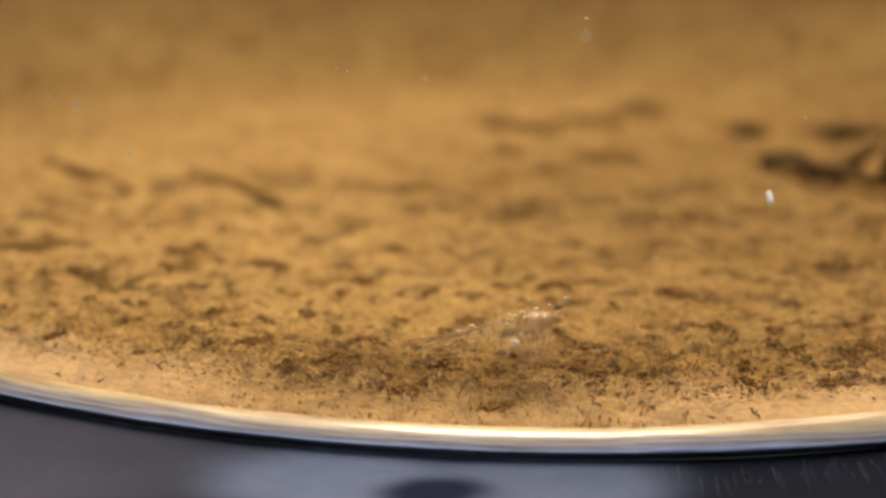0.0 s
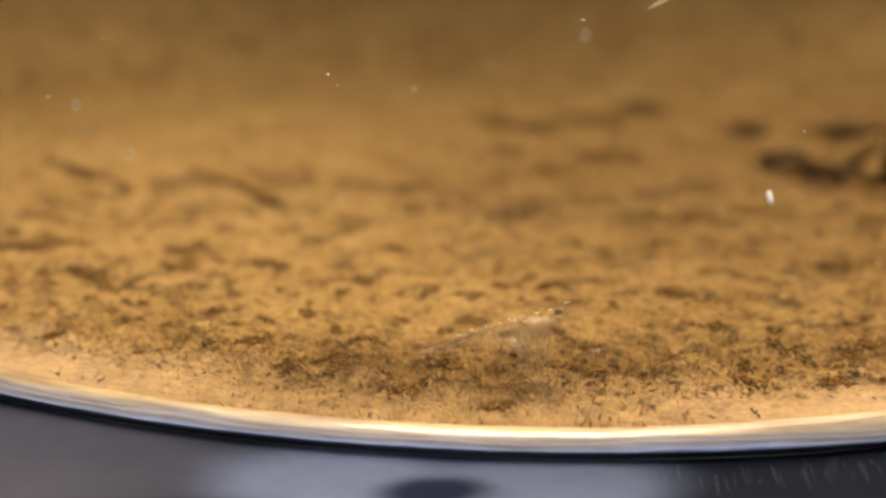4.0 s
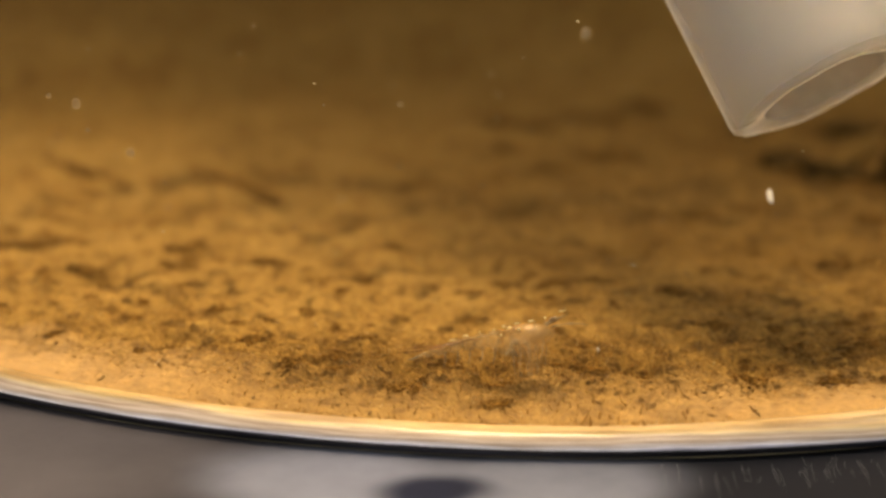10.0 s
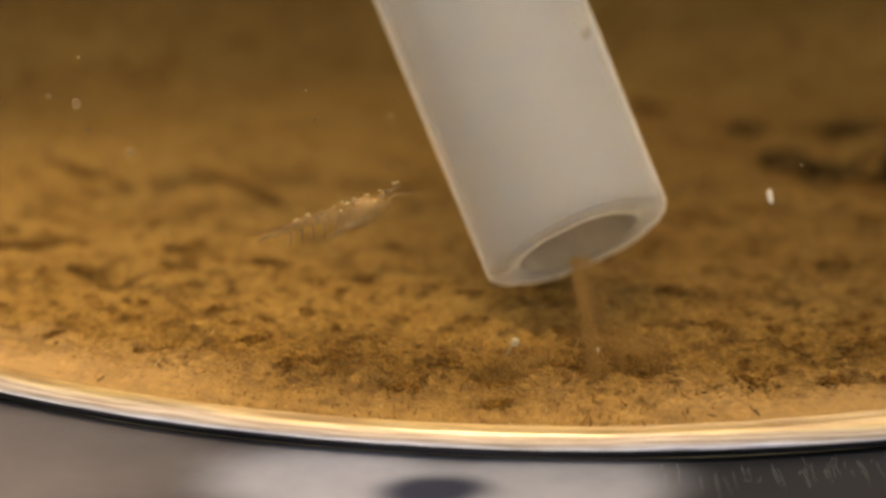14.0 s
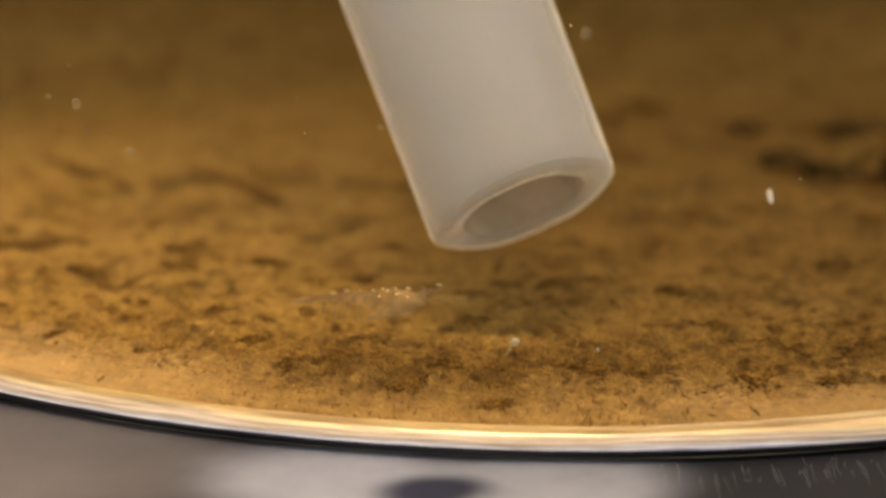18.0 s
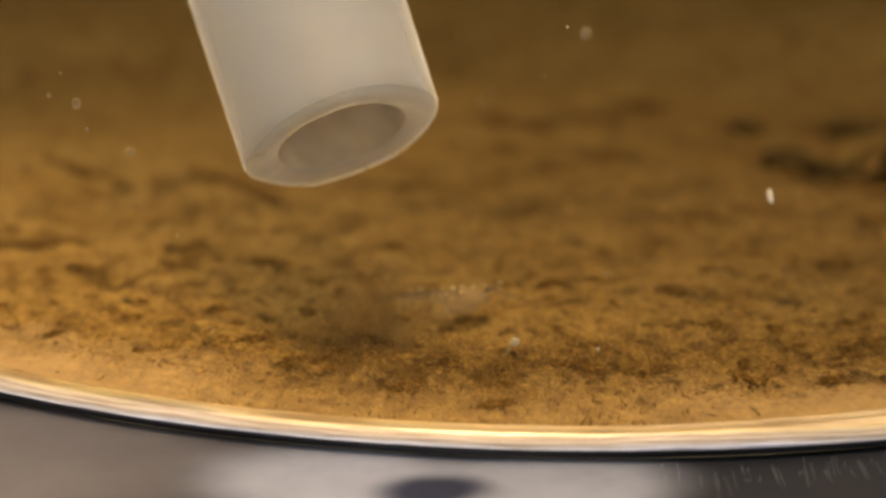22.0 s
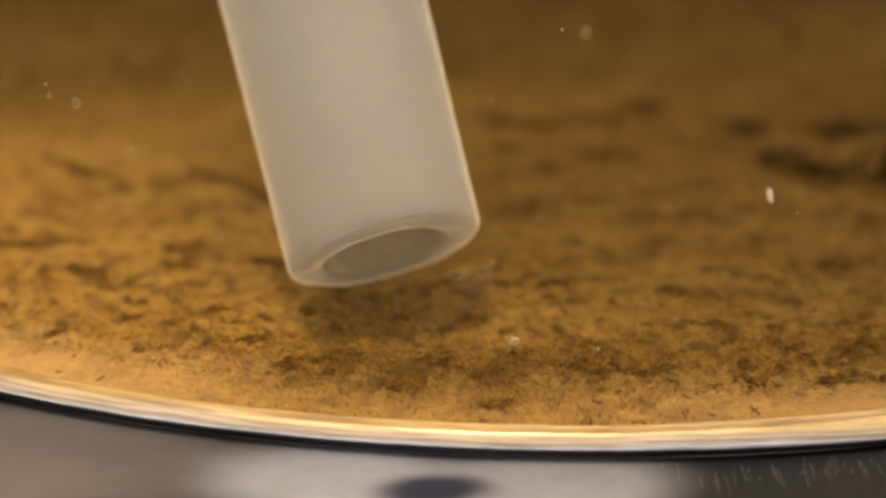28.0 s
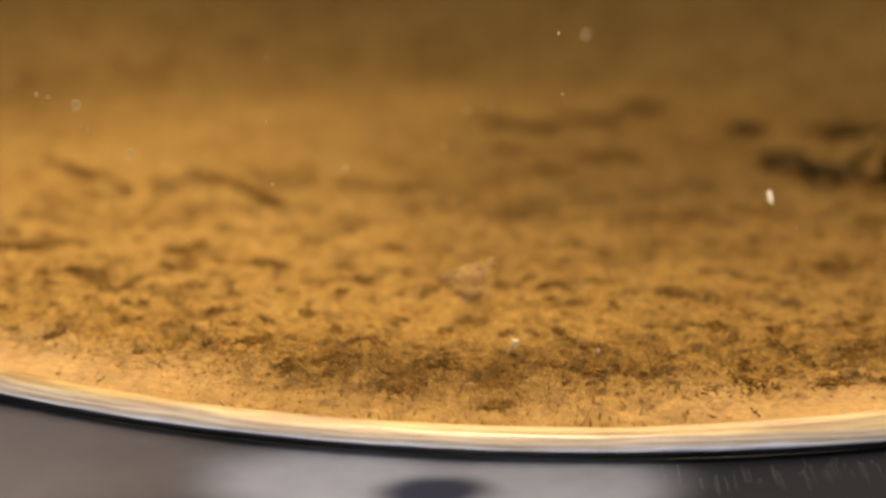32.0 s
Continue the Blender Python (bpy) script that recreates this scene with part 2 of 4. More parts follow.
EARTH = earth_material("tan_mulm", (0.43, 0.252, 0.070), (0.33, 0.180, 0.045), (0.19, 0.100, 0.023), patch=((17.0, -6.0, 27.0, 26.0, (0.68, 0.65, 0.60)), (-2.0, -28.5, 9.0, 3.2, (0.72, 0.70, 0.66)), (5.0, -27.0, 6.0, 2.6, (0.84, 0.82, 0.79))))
PRESSED = island_material("pressed_mulm", (0.0, (0.70, 0.43, 0.18)), (1.0, (0.70, 0.43, 0.18)), rough=0.9, soak=0.6)
FILM = earth_material("brown_deposit", (0.245, 0.12, 0.0255), (0.19, 0.09, 0.0175), (0.13, 0.06, 0.0115), 90.0, 1500.0)
CRUMB_SOFT = plain_material("brown_mulm_crumb", (0.22, 0.11, 0.026), 0.9, 2500.0, 0.5, spec=0.05)
CRUMB = plain_material("dark_mulm_crumb", (0.17, 0.085, 0.02), 0.9, 2500.0, 0.5, spec=0.05)
LEAF = plain_material("rotten_leaf", (0.09, 0.05, 0.014), 0.7, 700.0, 0.55, spec=0.03)
GLASS = clear_glass("clear_glass", 1.15)
HEEL = clear_glass("clear_heel_glass", 1.02)
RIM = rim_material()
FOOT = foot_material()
HAIR = plain_material("pale_glint", (0.34, 0.28, 0.17), 0.4, 120.0, 0.9)
SILICONE = silicone_material("milky_silicone", (0.85, 0.80, 0.68), (0.95, 0.90, 0.78), 1.0, 0.88)
CUT = silicone_material("frosted_silicone", (0.95, 0.89, 0.74), (0.99, 0.96, 0.86), 1.0, 0.75)
BORE = silicone_material("shaded_bore_silicone", (0.46, 0.37, 0.26), (0.78, 0.65, 0.48), 0.0, 0.45)
RUBBER = plain_material("shade_bulb_rubber", (0.42, 0.30, 0.22), 0.7, 300.0, 0.15)
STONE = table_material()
SCRATCH = plain_material("pale_scratch", (0.3, 0.29, 0.28), 0.5)
SPECK = island_material("white_speck", (0.0, (0.92, 0.89, 0.80)), (1.0, (0.95, 0.92, 0.84)), rough=0.2, soak=0.45)
MILK = milk_material()
CREAM = island_material("cream_grain", (0.0, (0.95, 0.86, 0.62)), (1.0, (0.95, 0.86, 0.62)), rough=0.3, soak=0.35)
FLOC = island_material("dark_flocs", (0.0, (0.29, 0.155, 0.039)), (1.0, (0.40, 0.22, 0.062)), rough=1.0, soak=0.35)
DASH = island_material("pit_shade_dashes", (0.0, (0.23, 0.125, 0.032)), (1.0, (0.33, 0.185, 0.05)), rough=1.0, soak=0.4)
FAINT = island_material("faint_dust", (0.0, (0.85, 0.70, 0.46)), (1.0, (0.90, 0.78, 0.55)), rough=0.5, through=0.82, soak=0.6)
GRANULE = island_material("tan_granules", (0.0, (0.33, 0.17, 0.042)), (0.9, (0.48, 0.27, 0.078)), (1.0, (0.60, 0.38, 0.15)), rough=1.0, soak=0.5)
DUST = island_material("pale_dust", (0.0, (0.90, 0.74, 0.45)), (1.0, (0.95, 0.82, 0.55)), rough=0.5, through=0.6, soak=0.6)
GRAINS = island_material("mixed_grains", (0.0, (0.32, 0.175, 0.05)), (0.3, (0.38, 0.215, 0.06)), (0.85, (0.432, 0.24, 0.072)), (0.985, (0.48, 0.288, 0.096)), (1.0, (0.68, 0.528, 0.256)), rough=0.9, soak=0.6)
FIBRE = island_material("pale_fibres", (0.0, (0.288, 0.152, 0.044)), (0.85, (0.416, 0.248, 0.08)), (1.0, (0.64, 0.464, 0.2)), rough=0.4, soak=0.4)
PUFF = island_material("stirred_mulm", (0.0, (0.60, 0.36, 0.11)), (1.0, (0.84, 0.57, 0.23)), rough=1.0, through=0.5, soak=0.5)
EDGE_GRAINS = island_material("pressed_grains", (0.0, (0.26, 0.14, 0.04)), (0.45, (0.50, 0.30, 0.105)), (0.9, (0.68, 0.44, 0.18)), (1.0, (0.85, 0.68, 0.40)), rough=0.9, soak=0.7)
SHELL = plain_material("glassy_shell", (0.62, 0.42, 0.20), 0.12, 2500.0, 0.45, through=0.82)
AMBER = plain_material("amber_body", (0.70, 0.40, 0.12), 0.3, 3000.0, 0.4, through=0.66)
GLINT = island_material("pale_gold_spot", (0.0, (0.98, 0.82, 0.42)), (1.0, (0.98, 0.88, 0.58)), rough=0.15, soak=0.45)
LEG = island_material("glassy_leg", (0.0, (0.72, 0.52, 0.28)), (1.0, (0.82, 0.64, 0.38)), rough=0.2, through=0.62, soak=0.4)
FEELER = plain_material("brown_feeler", (0.34, 0.15, 0.05), 0.4, 3000.0, 0.3, through=0.3)
EYE_BLACK = plain_material("dark_eye", (0.30, 0.16, 0.055), 0.2, through=0.35)


# ---- mesh helpers ----
def finish(ob, data, material, smooth=True):
    data.materials.append(material)
    if smooth:
        data.polygons.foreach_set("use_smooth", np.ones(len(data.polygons), bool))
    return ob


def link(name, bm, material, smooth=True):
    data = bpy.data.meshes.new(name)
    bmesh.ops.scale(bm, vec=(MM, MM, MM), verts=bm.verts)
    bm.to_mesh(data)
    bm.free()
    return finish(new(name, data), data, material, smooth)


def part(name, bm, material, parent, label="", smooth=True):
    ob = link(name, bm, material, smooth)
    ob.parent = parent
    if label:
        ob["label"] = label
    return ob


def raw(name, verts, faces, material, smooth=True):
    """A mesh from whole arrays (verts in mm, faces all with as many corners)."""
    data = bpy.data.meshes.new(name)
    n, k = len(faces), faces.shape[1]
    data.vertices.add(len(verts))
    data.vertices.foreach_set("co", (np.asarray(verts, float) * MM).ravel())
    data.loops.add(n * k)
    data.loops.foreach_set("vertex_index", faces.ravel().astype(np.int32))
    data.polygons.add(n)
    data.polygons.foreach_set("loop_start", np.arange(0, n * k, k, dtype=np.int32))
    data.update(calc_edges=True)
    return finish(new(name, data), data, material, smooth)


def lathe(bm, profile, steps, a0=0.0, a1=360.0):
    """Spin a profile of (r, z) round the z axis."""
    full = abs(a1 - a0) >= 360
    rings = []
    for i in range(steps if full else steps + 1):
        a = radians(a0 + (a1 - a0) * i / steps)
        rings.append([bm.verts.new((r * math.cos(a), r * math.sin(a), z)) for r, z in profile])
    for i in range(steps):
        p, q = rings[i], rings[(i + 1) % len(rings)]
        for j in range(len(profile) - 1):
            bm.faces.new((p[j], q[j], q[j + 1], p[j + 1]))
    return bm


def sweep(bm, points, radii, sides=6, flat=1.0):
    """A tapered round strand along points; flat squeezes it sideways."""
    rings = []
    pts = [Vector(p) for p in points]
    for i, p in enumerate(pts):
        d = (pts[min(i + 1, len(pts) - 1)] - pts[max(i - 1, 0)]).normalized()
        side = d.cross(Vector((0, 1, 0) if abs(d.y) < 0.9 else (1, 0, 0))).normalized()
        other = d.cross(side)
        rings.append([bm.verts.new(p + (side * math.cos(k * math.tau / sides) + other * flat * math.sin(k * math.tau / sides)) * radii[i]) for k in range(sides)])
    for p, q in zip(rings, rings[1:]):
        for k in range(sides):
            bm.faces.new((p[k], p[(k + 1) % sides], q[(k + 1) % sides], q[k]))
    bm.faces.new(rings[0][::-1])
    bm.faces.new(rings[-1])
    return bm


def lump(bm, at, size, rough, rnd, detail=2):
    """An uneven clod at a place, with its three half-sizes."""
    made = bmesh.ops.create_icosphere(bm, subdivisions=detail, radius=1.0)["verts"]
    seed = Vector((rnd.random(), rnd.random(), rnd.random())) * 50
    for v in made:
        k = 1 + rough * (noise.noise(v.co * 1.4 + seed) + 0.6 * noise.noise(v.co * 3.5 + seed))
        v.co = Vector(at) + Vector((v.co.x * size[0], v.co.y * size[1], v.co.z * size[2])) * k
    return bm


def lattice(n, seed):
    g = np.random.RandomState(seed).rand(n, n) * math.tau
    return np.cos(g), np.sin(g)


LATTICES = [lattice(256, s) for s in range(6)]


def perlin(x, y, which=0):
    gx, gy = LATTICES[which % 6]
    xi, yi = np.floor(x).astype(int), np.floor(y).astype(int)
    fx, fy = x - xi, y - yi
    u, v = fx * fx * fx * (fx * (fx * 6 - 15) + 10), fy * fy * fy * (fy * (fy * 6 - 15) + 10)

    def corner(i, j):
        a, b = (xi + i) % 256, (yi + j) % 256
        return gx[a, b] * (fx - i) + gy[a, b] * (fy - j)

    top = corner(0, 0) * (1 - u) + corner(1, 0) * u
    low = corner(0, 1) * (1 - u) + corner(1, 1) * u
    return top * (1 - v) + low * v


def fbm(x, y, size, octaves=4, gain=0.5, which=0):
    total, k = 0.0, 1.0
    for i in range(octaves):
        total = total + k * perlin(x / size + 17.3 * i, y / size - 9.1 * i, which + i)
        size, k = size * 0.5, k * gain
    return total


# ---- the jar, what it stands on, and the bed ----
# hollows in the bed: x, y, half-width, depth
HOLLOWS = [(-7.4, -20.8, 0.55, 0.45), (-14.2, -21.1, 0.9, 0.5), (-9.0, -14.4, 0.6, 0.5), (-3.8, -19.0, 0.7, 0.4), (-1.7, -19.3, 0.7, 0.4),
           (-0.6, -10.9, 1.0, 0.5), (3.0, -16.8, 1.0, 0.5), (7.0, -16.1, 1.0, 0.4), (5.9, -11.0, 1.0, 0.4), (-1.5, -5.3, 1.0, 0.5),
           (-11.3, -27.5, 0.5, 0.35), (3.2, -25.3, 0.6, 0.45), (6.6, -27.1, 0.6, 0.45), (5.3, -29.2, 0.6, 0.4), (2.1, -29.5, 0.6, 0.4),
           (-4.4, -30.2, 0.6, 0.35), (-2.0, -30.1, 0.6, 0.35), (-4.6, -24.9, 1.6, 0.25)]


def bed_height(x, y):
    """Height of the mulm over the glass floor."""
    z = 0.86 + 0.30 * fbm(x, y, 7.0, 3, 0.5, 0) + 0.24 * fbm(x, y, 2.2, 3, 0.55, 1)
    near = 1 / (1 + np.exp((y + 23.0 + 0.05 * x) / 2.5))
    k = 0.5 + 0.5 * near
    wx, wy = x + 0.35 * fbm(x, y, 1.3, 2, 0.5, 4), y + 0.35 * fbm(x, y, 1.3, 2, 0.5, 5)
    lumps = np.abs(perlin(wx / 1.15, wy / 1.5, 2)) + 0.55 * np.abs(perlin(wx / 0.5 + 7, wy / 0.62, 3)) + 0.3 * np.abs(perlin(wx / 0.22, wy / 0.25 + 3, 4))
    z = z + k * (0.32 * (lumps - 0.32) + 0.03 * fbm(x, y, 0.12, 3, 0.6, 3))
    z = z + near * (0.13 * (np.abs(perlin(wx / 0.30, wy / 0.34 + 5, 1)) - 0.2) + 0.12 * (np.abs(perlin(wx / 0.15 + 2, wy / 0.17, 5)) - 0.2))
    for hx, hy, w, d in HOLLOWS:
        z = z - d * np.exp(-(((x - hx) / w) ** 2 + ((y - hy) / (w * 1.1)) ** 2) ** 1.5)
    z = z + 0.8 * np.exp(-(((x + 19) / 11) ** 2 + ((y - 3) / 8) ** 2))
    r = np.hypot(x, y)
    z = z + 5.6 / (1 + np.exp(-(r - 22.5) / 2.6)) / (1 + np.exp(-(y - 8) / 2.0))
    z = z * (1 - 0.8 * np.clip((r - 29.6) / 3.1, 0, 1) ** 1.6 * (y < 0))
    return np.maximum(z, 0.12)


def build_bed():
    cols, rows = 900, 680
    s = np.linspace(0, 1, rows)
    rr = R_IN - 0.06
    yy = -rr * 0.9995 + 2 * rr * 0.999 * (0.35 * s + 0.65 * s ** 2.2)
    half = np.sqrt(np.maximum(rr * rr - yy * yy, 0))
    u = np.linspace(-1, 1, cols)
    x = half[:, None] * u[None, :]
    y = np.repeat(yy[:, None], cols, 1)
    z = bed_height(x, y)
    verts = np.stack([x, y, z], -1).reshape(-1, 3)
    i = np.arange(rows * cols).reshape(rows, cols)
    faces = np.stack([i[:-1, :-1], i[:-1, 1:], i[1:, 1:], i[1:, :-1]], -1).reshape(-1, 4)
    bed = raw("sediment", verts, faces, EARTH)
    tagged(bed, "uneven tan-brown mulm covering the bottom of a glass jar", "sediment", kind="structure")
    # the cut face of the layer, pressed against the glass
    n, layers = 1500, 16
    a = np.radians(np.linspace(-90 - 100, -90 + 100, n))
    cx, cy = rr * np.cos(a), rr * np.sin(a)
    top = bed_height(cx, cy) + 0.02
    k = np.linspace(0, 1, layers)[:, None]
    zz = top[None, :] * k + 0.004
    arc = a * rr
    push = 0.05 + 0.10 * np.abs(fbm(arc[None, :] + 0 * zz, zz * 0.45, 0.22, 3, 0.6, 4))
    verts = np.stack([(rr - push) * np.cos(a)[None, :] + 0 * zz, (rr - push) * np.sin(a)[None, :] + 0 * zz, zz], -1).reshape(-1, 3)
    i = np.arange(layers * n).reshape(layers, n)
    faces = np.stack([i[:-1, :-1], i[:-1, 1:], i[1:, 1:], i[1:, :-1]], -1).reshape(-1, 4)
    edge = raw("sediment_edge", verts, faces, PRESSED)
    edge.parent = bed
    return bed


def swell(bm):
    """The moulded base edge grows thicker towards one side."""
    for v in bm.verts:
        k = max(0.0, min(1.0, (v.co.x - 1.0) / 8.0)) * (v.co.y < 0)
        if v.co.z > -0.38:
            v.co.z = max(v.co.z + 0.5 * k * (v.co.z + 0.1), -0.43)
    return bm


def build_jar():
    jar = tagged(new("jar"), "clear round glass jar with brown mulm inside, on a table", "glass jar")
    bm = lathe(bmesh.new(), [(R_OUT, 1.3), (R_OUT, 60), (R_OUT - 0.2, 60.4), (R_IN + 0.2, 60.4), (R_IN, 60), (R_IN, 1.3)], 256)
    part("wall", bm, GLASS, jar, "clear curved glass")
    bm = lathe(bmesh.new(), [(R_OUT, 0.18), (R_OUT, 1.3), (R_IN, 1.3), (R_IN, 0.0)], 256)
    part("heel", bm, HEEL, jar, "clear solid glass at the foot of the wall")
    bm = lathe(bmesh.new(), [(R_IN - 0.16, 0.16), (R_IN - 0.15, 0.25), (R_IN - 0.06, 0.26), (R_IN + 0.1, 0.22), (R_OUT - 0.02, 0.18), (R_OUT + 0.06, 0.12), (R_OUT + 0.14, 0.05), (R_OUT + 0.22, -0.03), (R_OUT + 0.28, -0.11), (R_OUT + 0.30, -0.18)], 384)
    part("base_edge", swell(bm), RIM, jar, "thick glass base edge, gathered light painted in cream and white streaks")
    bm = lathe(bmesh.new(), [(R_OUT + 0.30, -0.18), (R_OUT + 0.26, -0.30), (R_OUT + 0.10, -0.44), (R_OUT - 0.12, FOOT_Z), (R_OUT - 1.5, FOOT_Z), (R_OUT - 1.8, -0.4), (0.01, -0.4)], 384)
    part("foot", swell(bm), FOOT, jar, "rounded foot of the glass base, shade and reflections painted dark")
    # hairline highlight under the foot, made as a thin pale ring
    bm = lathe(bmesh.new(), [(R_OUT - 0.08, -0.505), (R_OUT - 0.045, -0.512), (R_OUT - 0.045, -0.534), (R_OUT - 0.11, -0.540)], 384)
    part("glint_ring", bm, HAIR, jar, "hair-thin pale line painted as a glint along the foot")
    bm = lathe(bmesh.new(), [(0.01, -0.006), (R_IN, -0.006)], 128)
    part("floor_glass", bm, GLASS, jar)
    return jar


build_bed()
build_jar()
# brown deposit low down; its unseen upper part is added to block back light
bm = lathe(bmesh.new(), [(R_IN - 0.12, 0.2), (R_IN - 0.15, 4), (R_IN - 0.12, 16), (R_IN - 0.08, 34), (R_IN - 0.02, 48)], 200, 0, 180)
tagged(link("deposit_light_block", bm, FILM), "brown deposit on the far jar wall, unseen upper part added to block light", "deposit", kind="structure")
bm = bmesh.new()
bmesh.ops.create_cube(bm, size=1.0, matrix=Matrix.Translation((0, 150, FOOT_Z - 15)) @ Matrix.Diagonal((1400, 900, 30, 1)))
bmesh.ops.bevel(bm, geom=bm.edges[:], offset=3, segments=2, affect="EDGES")
TABLE = tagged(link("tabletop", bm, STONE, False), "black stone tabletop with painted soft pale reflections and fine scratches", "table", kind="structure")


# ---- the tube ----
HOSE = 75.0      # its length


def build_tube():
    """Cut end at the origin, running up its own z axis."""
    rnd = random.Random(4)
    tube = tagged(new("air_tube"), "milky translucent silicone air tube with a cut open end", "tube")

    def cut(co):
        """The cut runs a little slantwise, with a sharp corner at its longest side."""
        if co.z > 2:
            return 0.0
        way = co.xy / 3.0
        slant = 0.11 * (1 + way.dot(Vector((-0.5, -0.87))))
        corner = 0.20 * max(0.0, way.dot(Vector((-0.90, -0.44)))) ** 5 if co.xy.length > 2.3 else 0.0
        return slant + corner

    def off_centre(v):
        """The bore is narrow and lies a little to one side."""
        if v.co.xy.length < 2.3:
            v.co.x, v.co.y = 0.95 * v.co.x, 0.95 * v.co.y - 0.15

    outside = [(3.35, HOSE), (3.33, 18.0), (3.2, 9.0), (3.0, 0.9), (2.99, 0.34), (2.93, 0.16)]
    face = [(2.93, 0.16), (2.78, 0.03), (2.5, 0.0), (2.10, 0.02), (2.03, 0.08)]
    inside = [(2.03, 0.08), (2.0, 0.4), (2.06, 9.0), (2.12, HOSE), (3.35, HOSE)]
    # the bore is the same silicone, with its inner shade in the colour
    for name, profile, material, label in (("hose", outside, SILICONE, ""), ("cut_face", face, CUT, "frosted cut end, paler than the hose"), ("bore", inside, BORE, "inner wall, its shade put into a darker colour")):
        bm = lathe(bmesh.new(), profile, 96)
        for v in bm.verts:
            if v.co.z < 2:
                d = v.co.xy.normalized()
                v.co.z += 0.06 * noise.noise(Vector((d.x * 1.5, d.y * 1.5, 3.1))) + 0.02 * noise.noise(Vector((d.x * 6, d.y * 6, 1.1)))
                v.co.z -= cut(v.co)
            off_centre(v)
        bmesh.ops.recalc_face_normals(bm, faces=bm.faces)
        part(name, bm, material, tube, label)
    # the milky body of the wall
    bm = lathe(bmesh.new(), [(2.07, HOSE - 0.5), (2.07, 9), (2.05, 0.3), (2.08, 0.13), (2.5, 0.06), (2.76, 0.09), (2.89, 0.2), (2.955, 0.42), (2.965, 0.9), (3.16, 9), (3.28, 18), (3.3, HOSE - 0.5), (2.07, HOSE - 0.5)], 96)
    bmesh.ops.remove_doubles(bm, verts=bm.verts, dist=0.001)
    for v in bm.verts:
        v.co.z -= cut(v.co) if v.co.z < 2 else 0.0
        off_centre(v)
    bmesh.ops.recalc_face_normals(bm, faces=bm.faces)
    part("wall_core", bm, MILK, tube, "cloudy silicone inside the wall")
    for k in range(7):
        bm = bmesh.new()
        a, z = rnd.uniform(0, math.tau), rnd.uniform(0.5, 3.0)
        lump(bm, (1.98 * math.cos(a), 1.98 * math.sin(a), z), (0.07, 0.07, rnd.uniform(0.08, 0.2)), 0.4, rnd, 2)
        part("bubble", bm, SPECK, tube, "tiny pale bubble clinging inside the bore")
    # an unseen rubber bulb over its soft upper end, added to shade the jar
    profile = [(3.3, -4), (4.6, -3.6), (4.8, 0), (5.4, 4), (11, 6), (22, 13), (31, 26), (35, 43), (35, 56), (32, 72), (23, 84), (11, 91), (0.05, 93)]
    bulb = part("unseen_shade_bulb", lathe(bmesh.new(), profile, 64), RUBBER, tube, "unseen beige rubber bulb added to shade the jar")
    bm = bmesh.new()
    lump(bm, (-2.35, -1.35, -0.3), (0.24, 0.12, 0.06), 0.5, rnd, 2)
    part("burr", bm, SILICONE, tube, "ragged burr on the cut edge")
    return tube, bulb


TUBE, SHADE_BULB = build_tube()


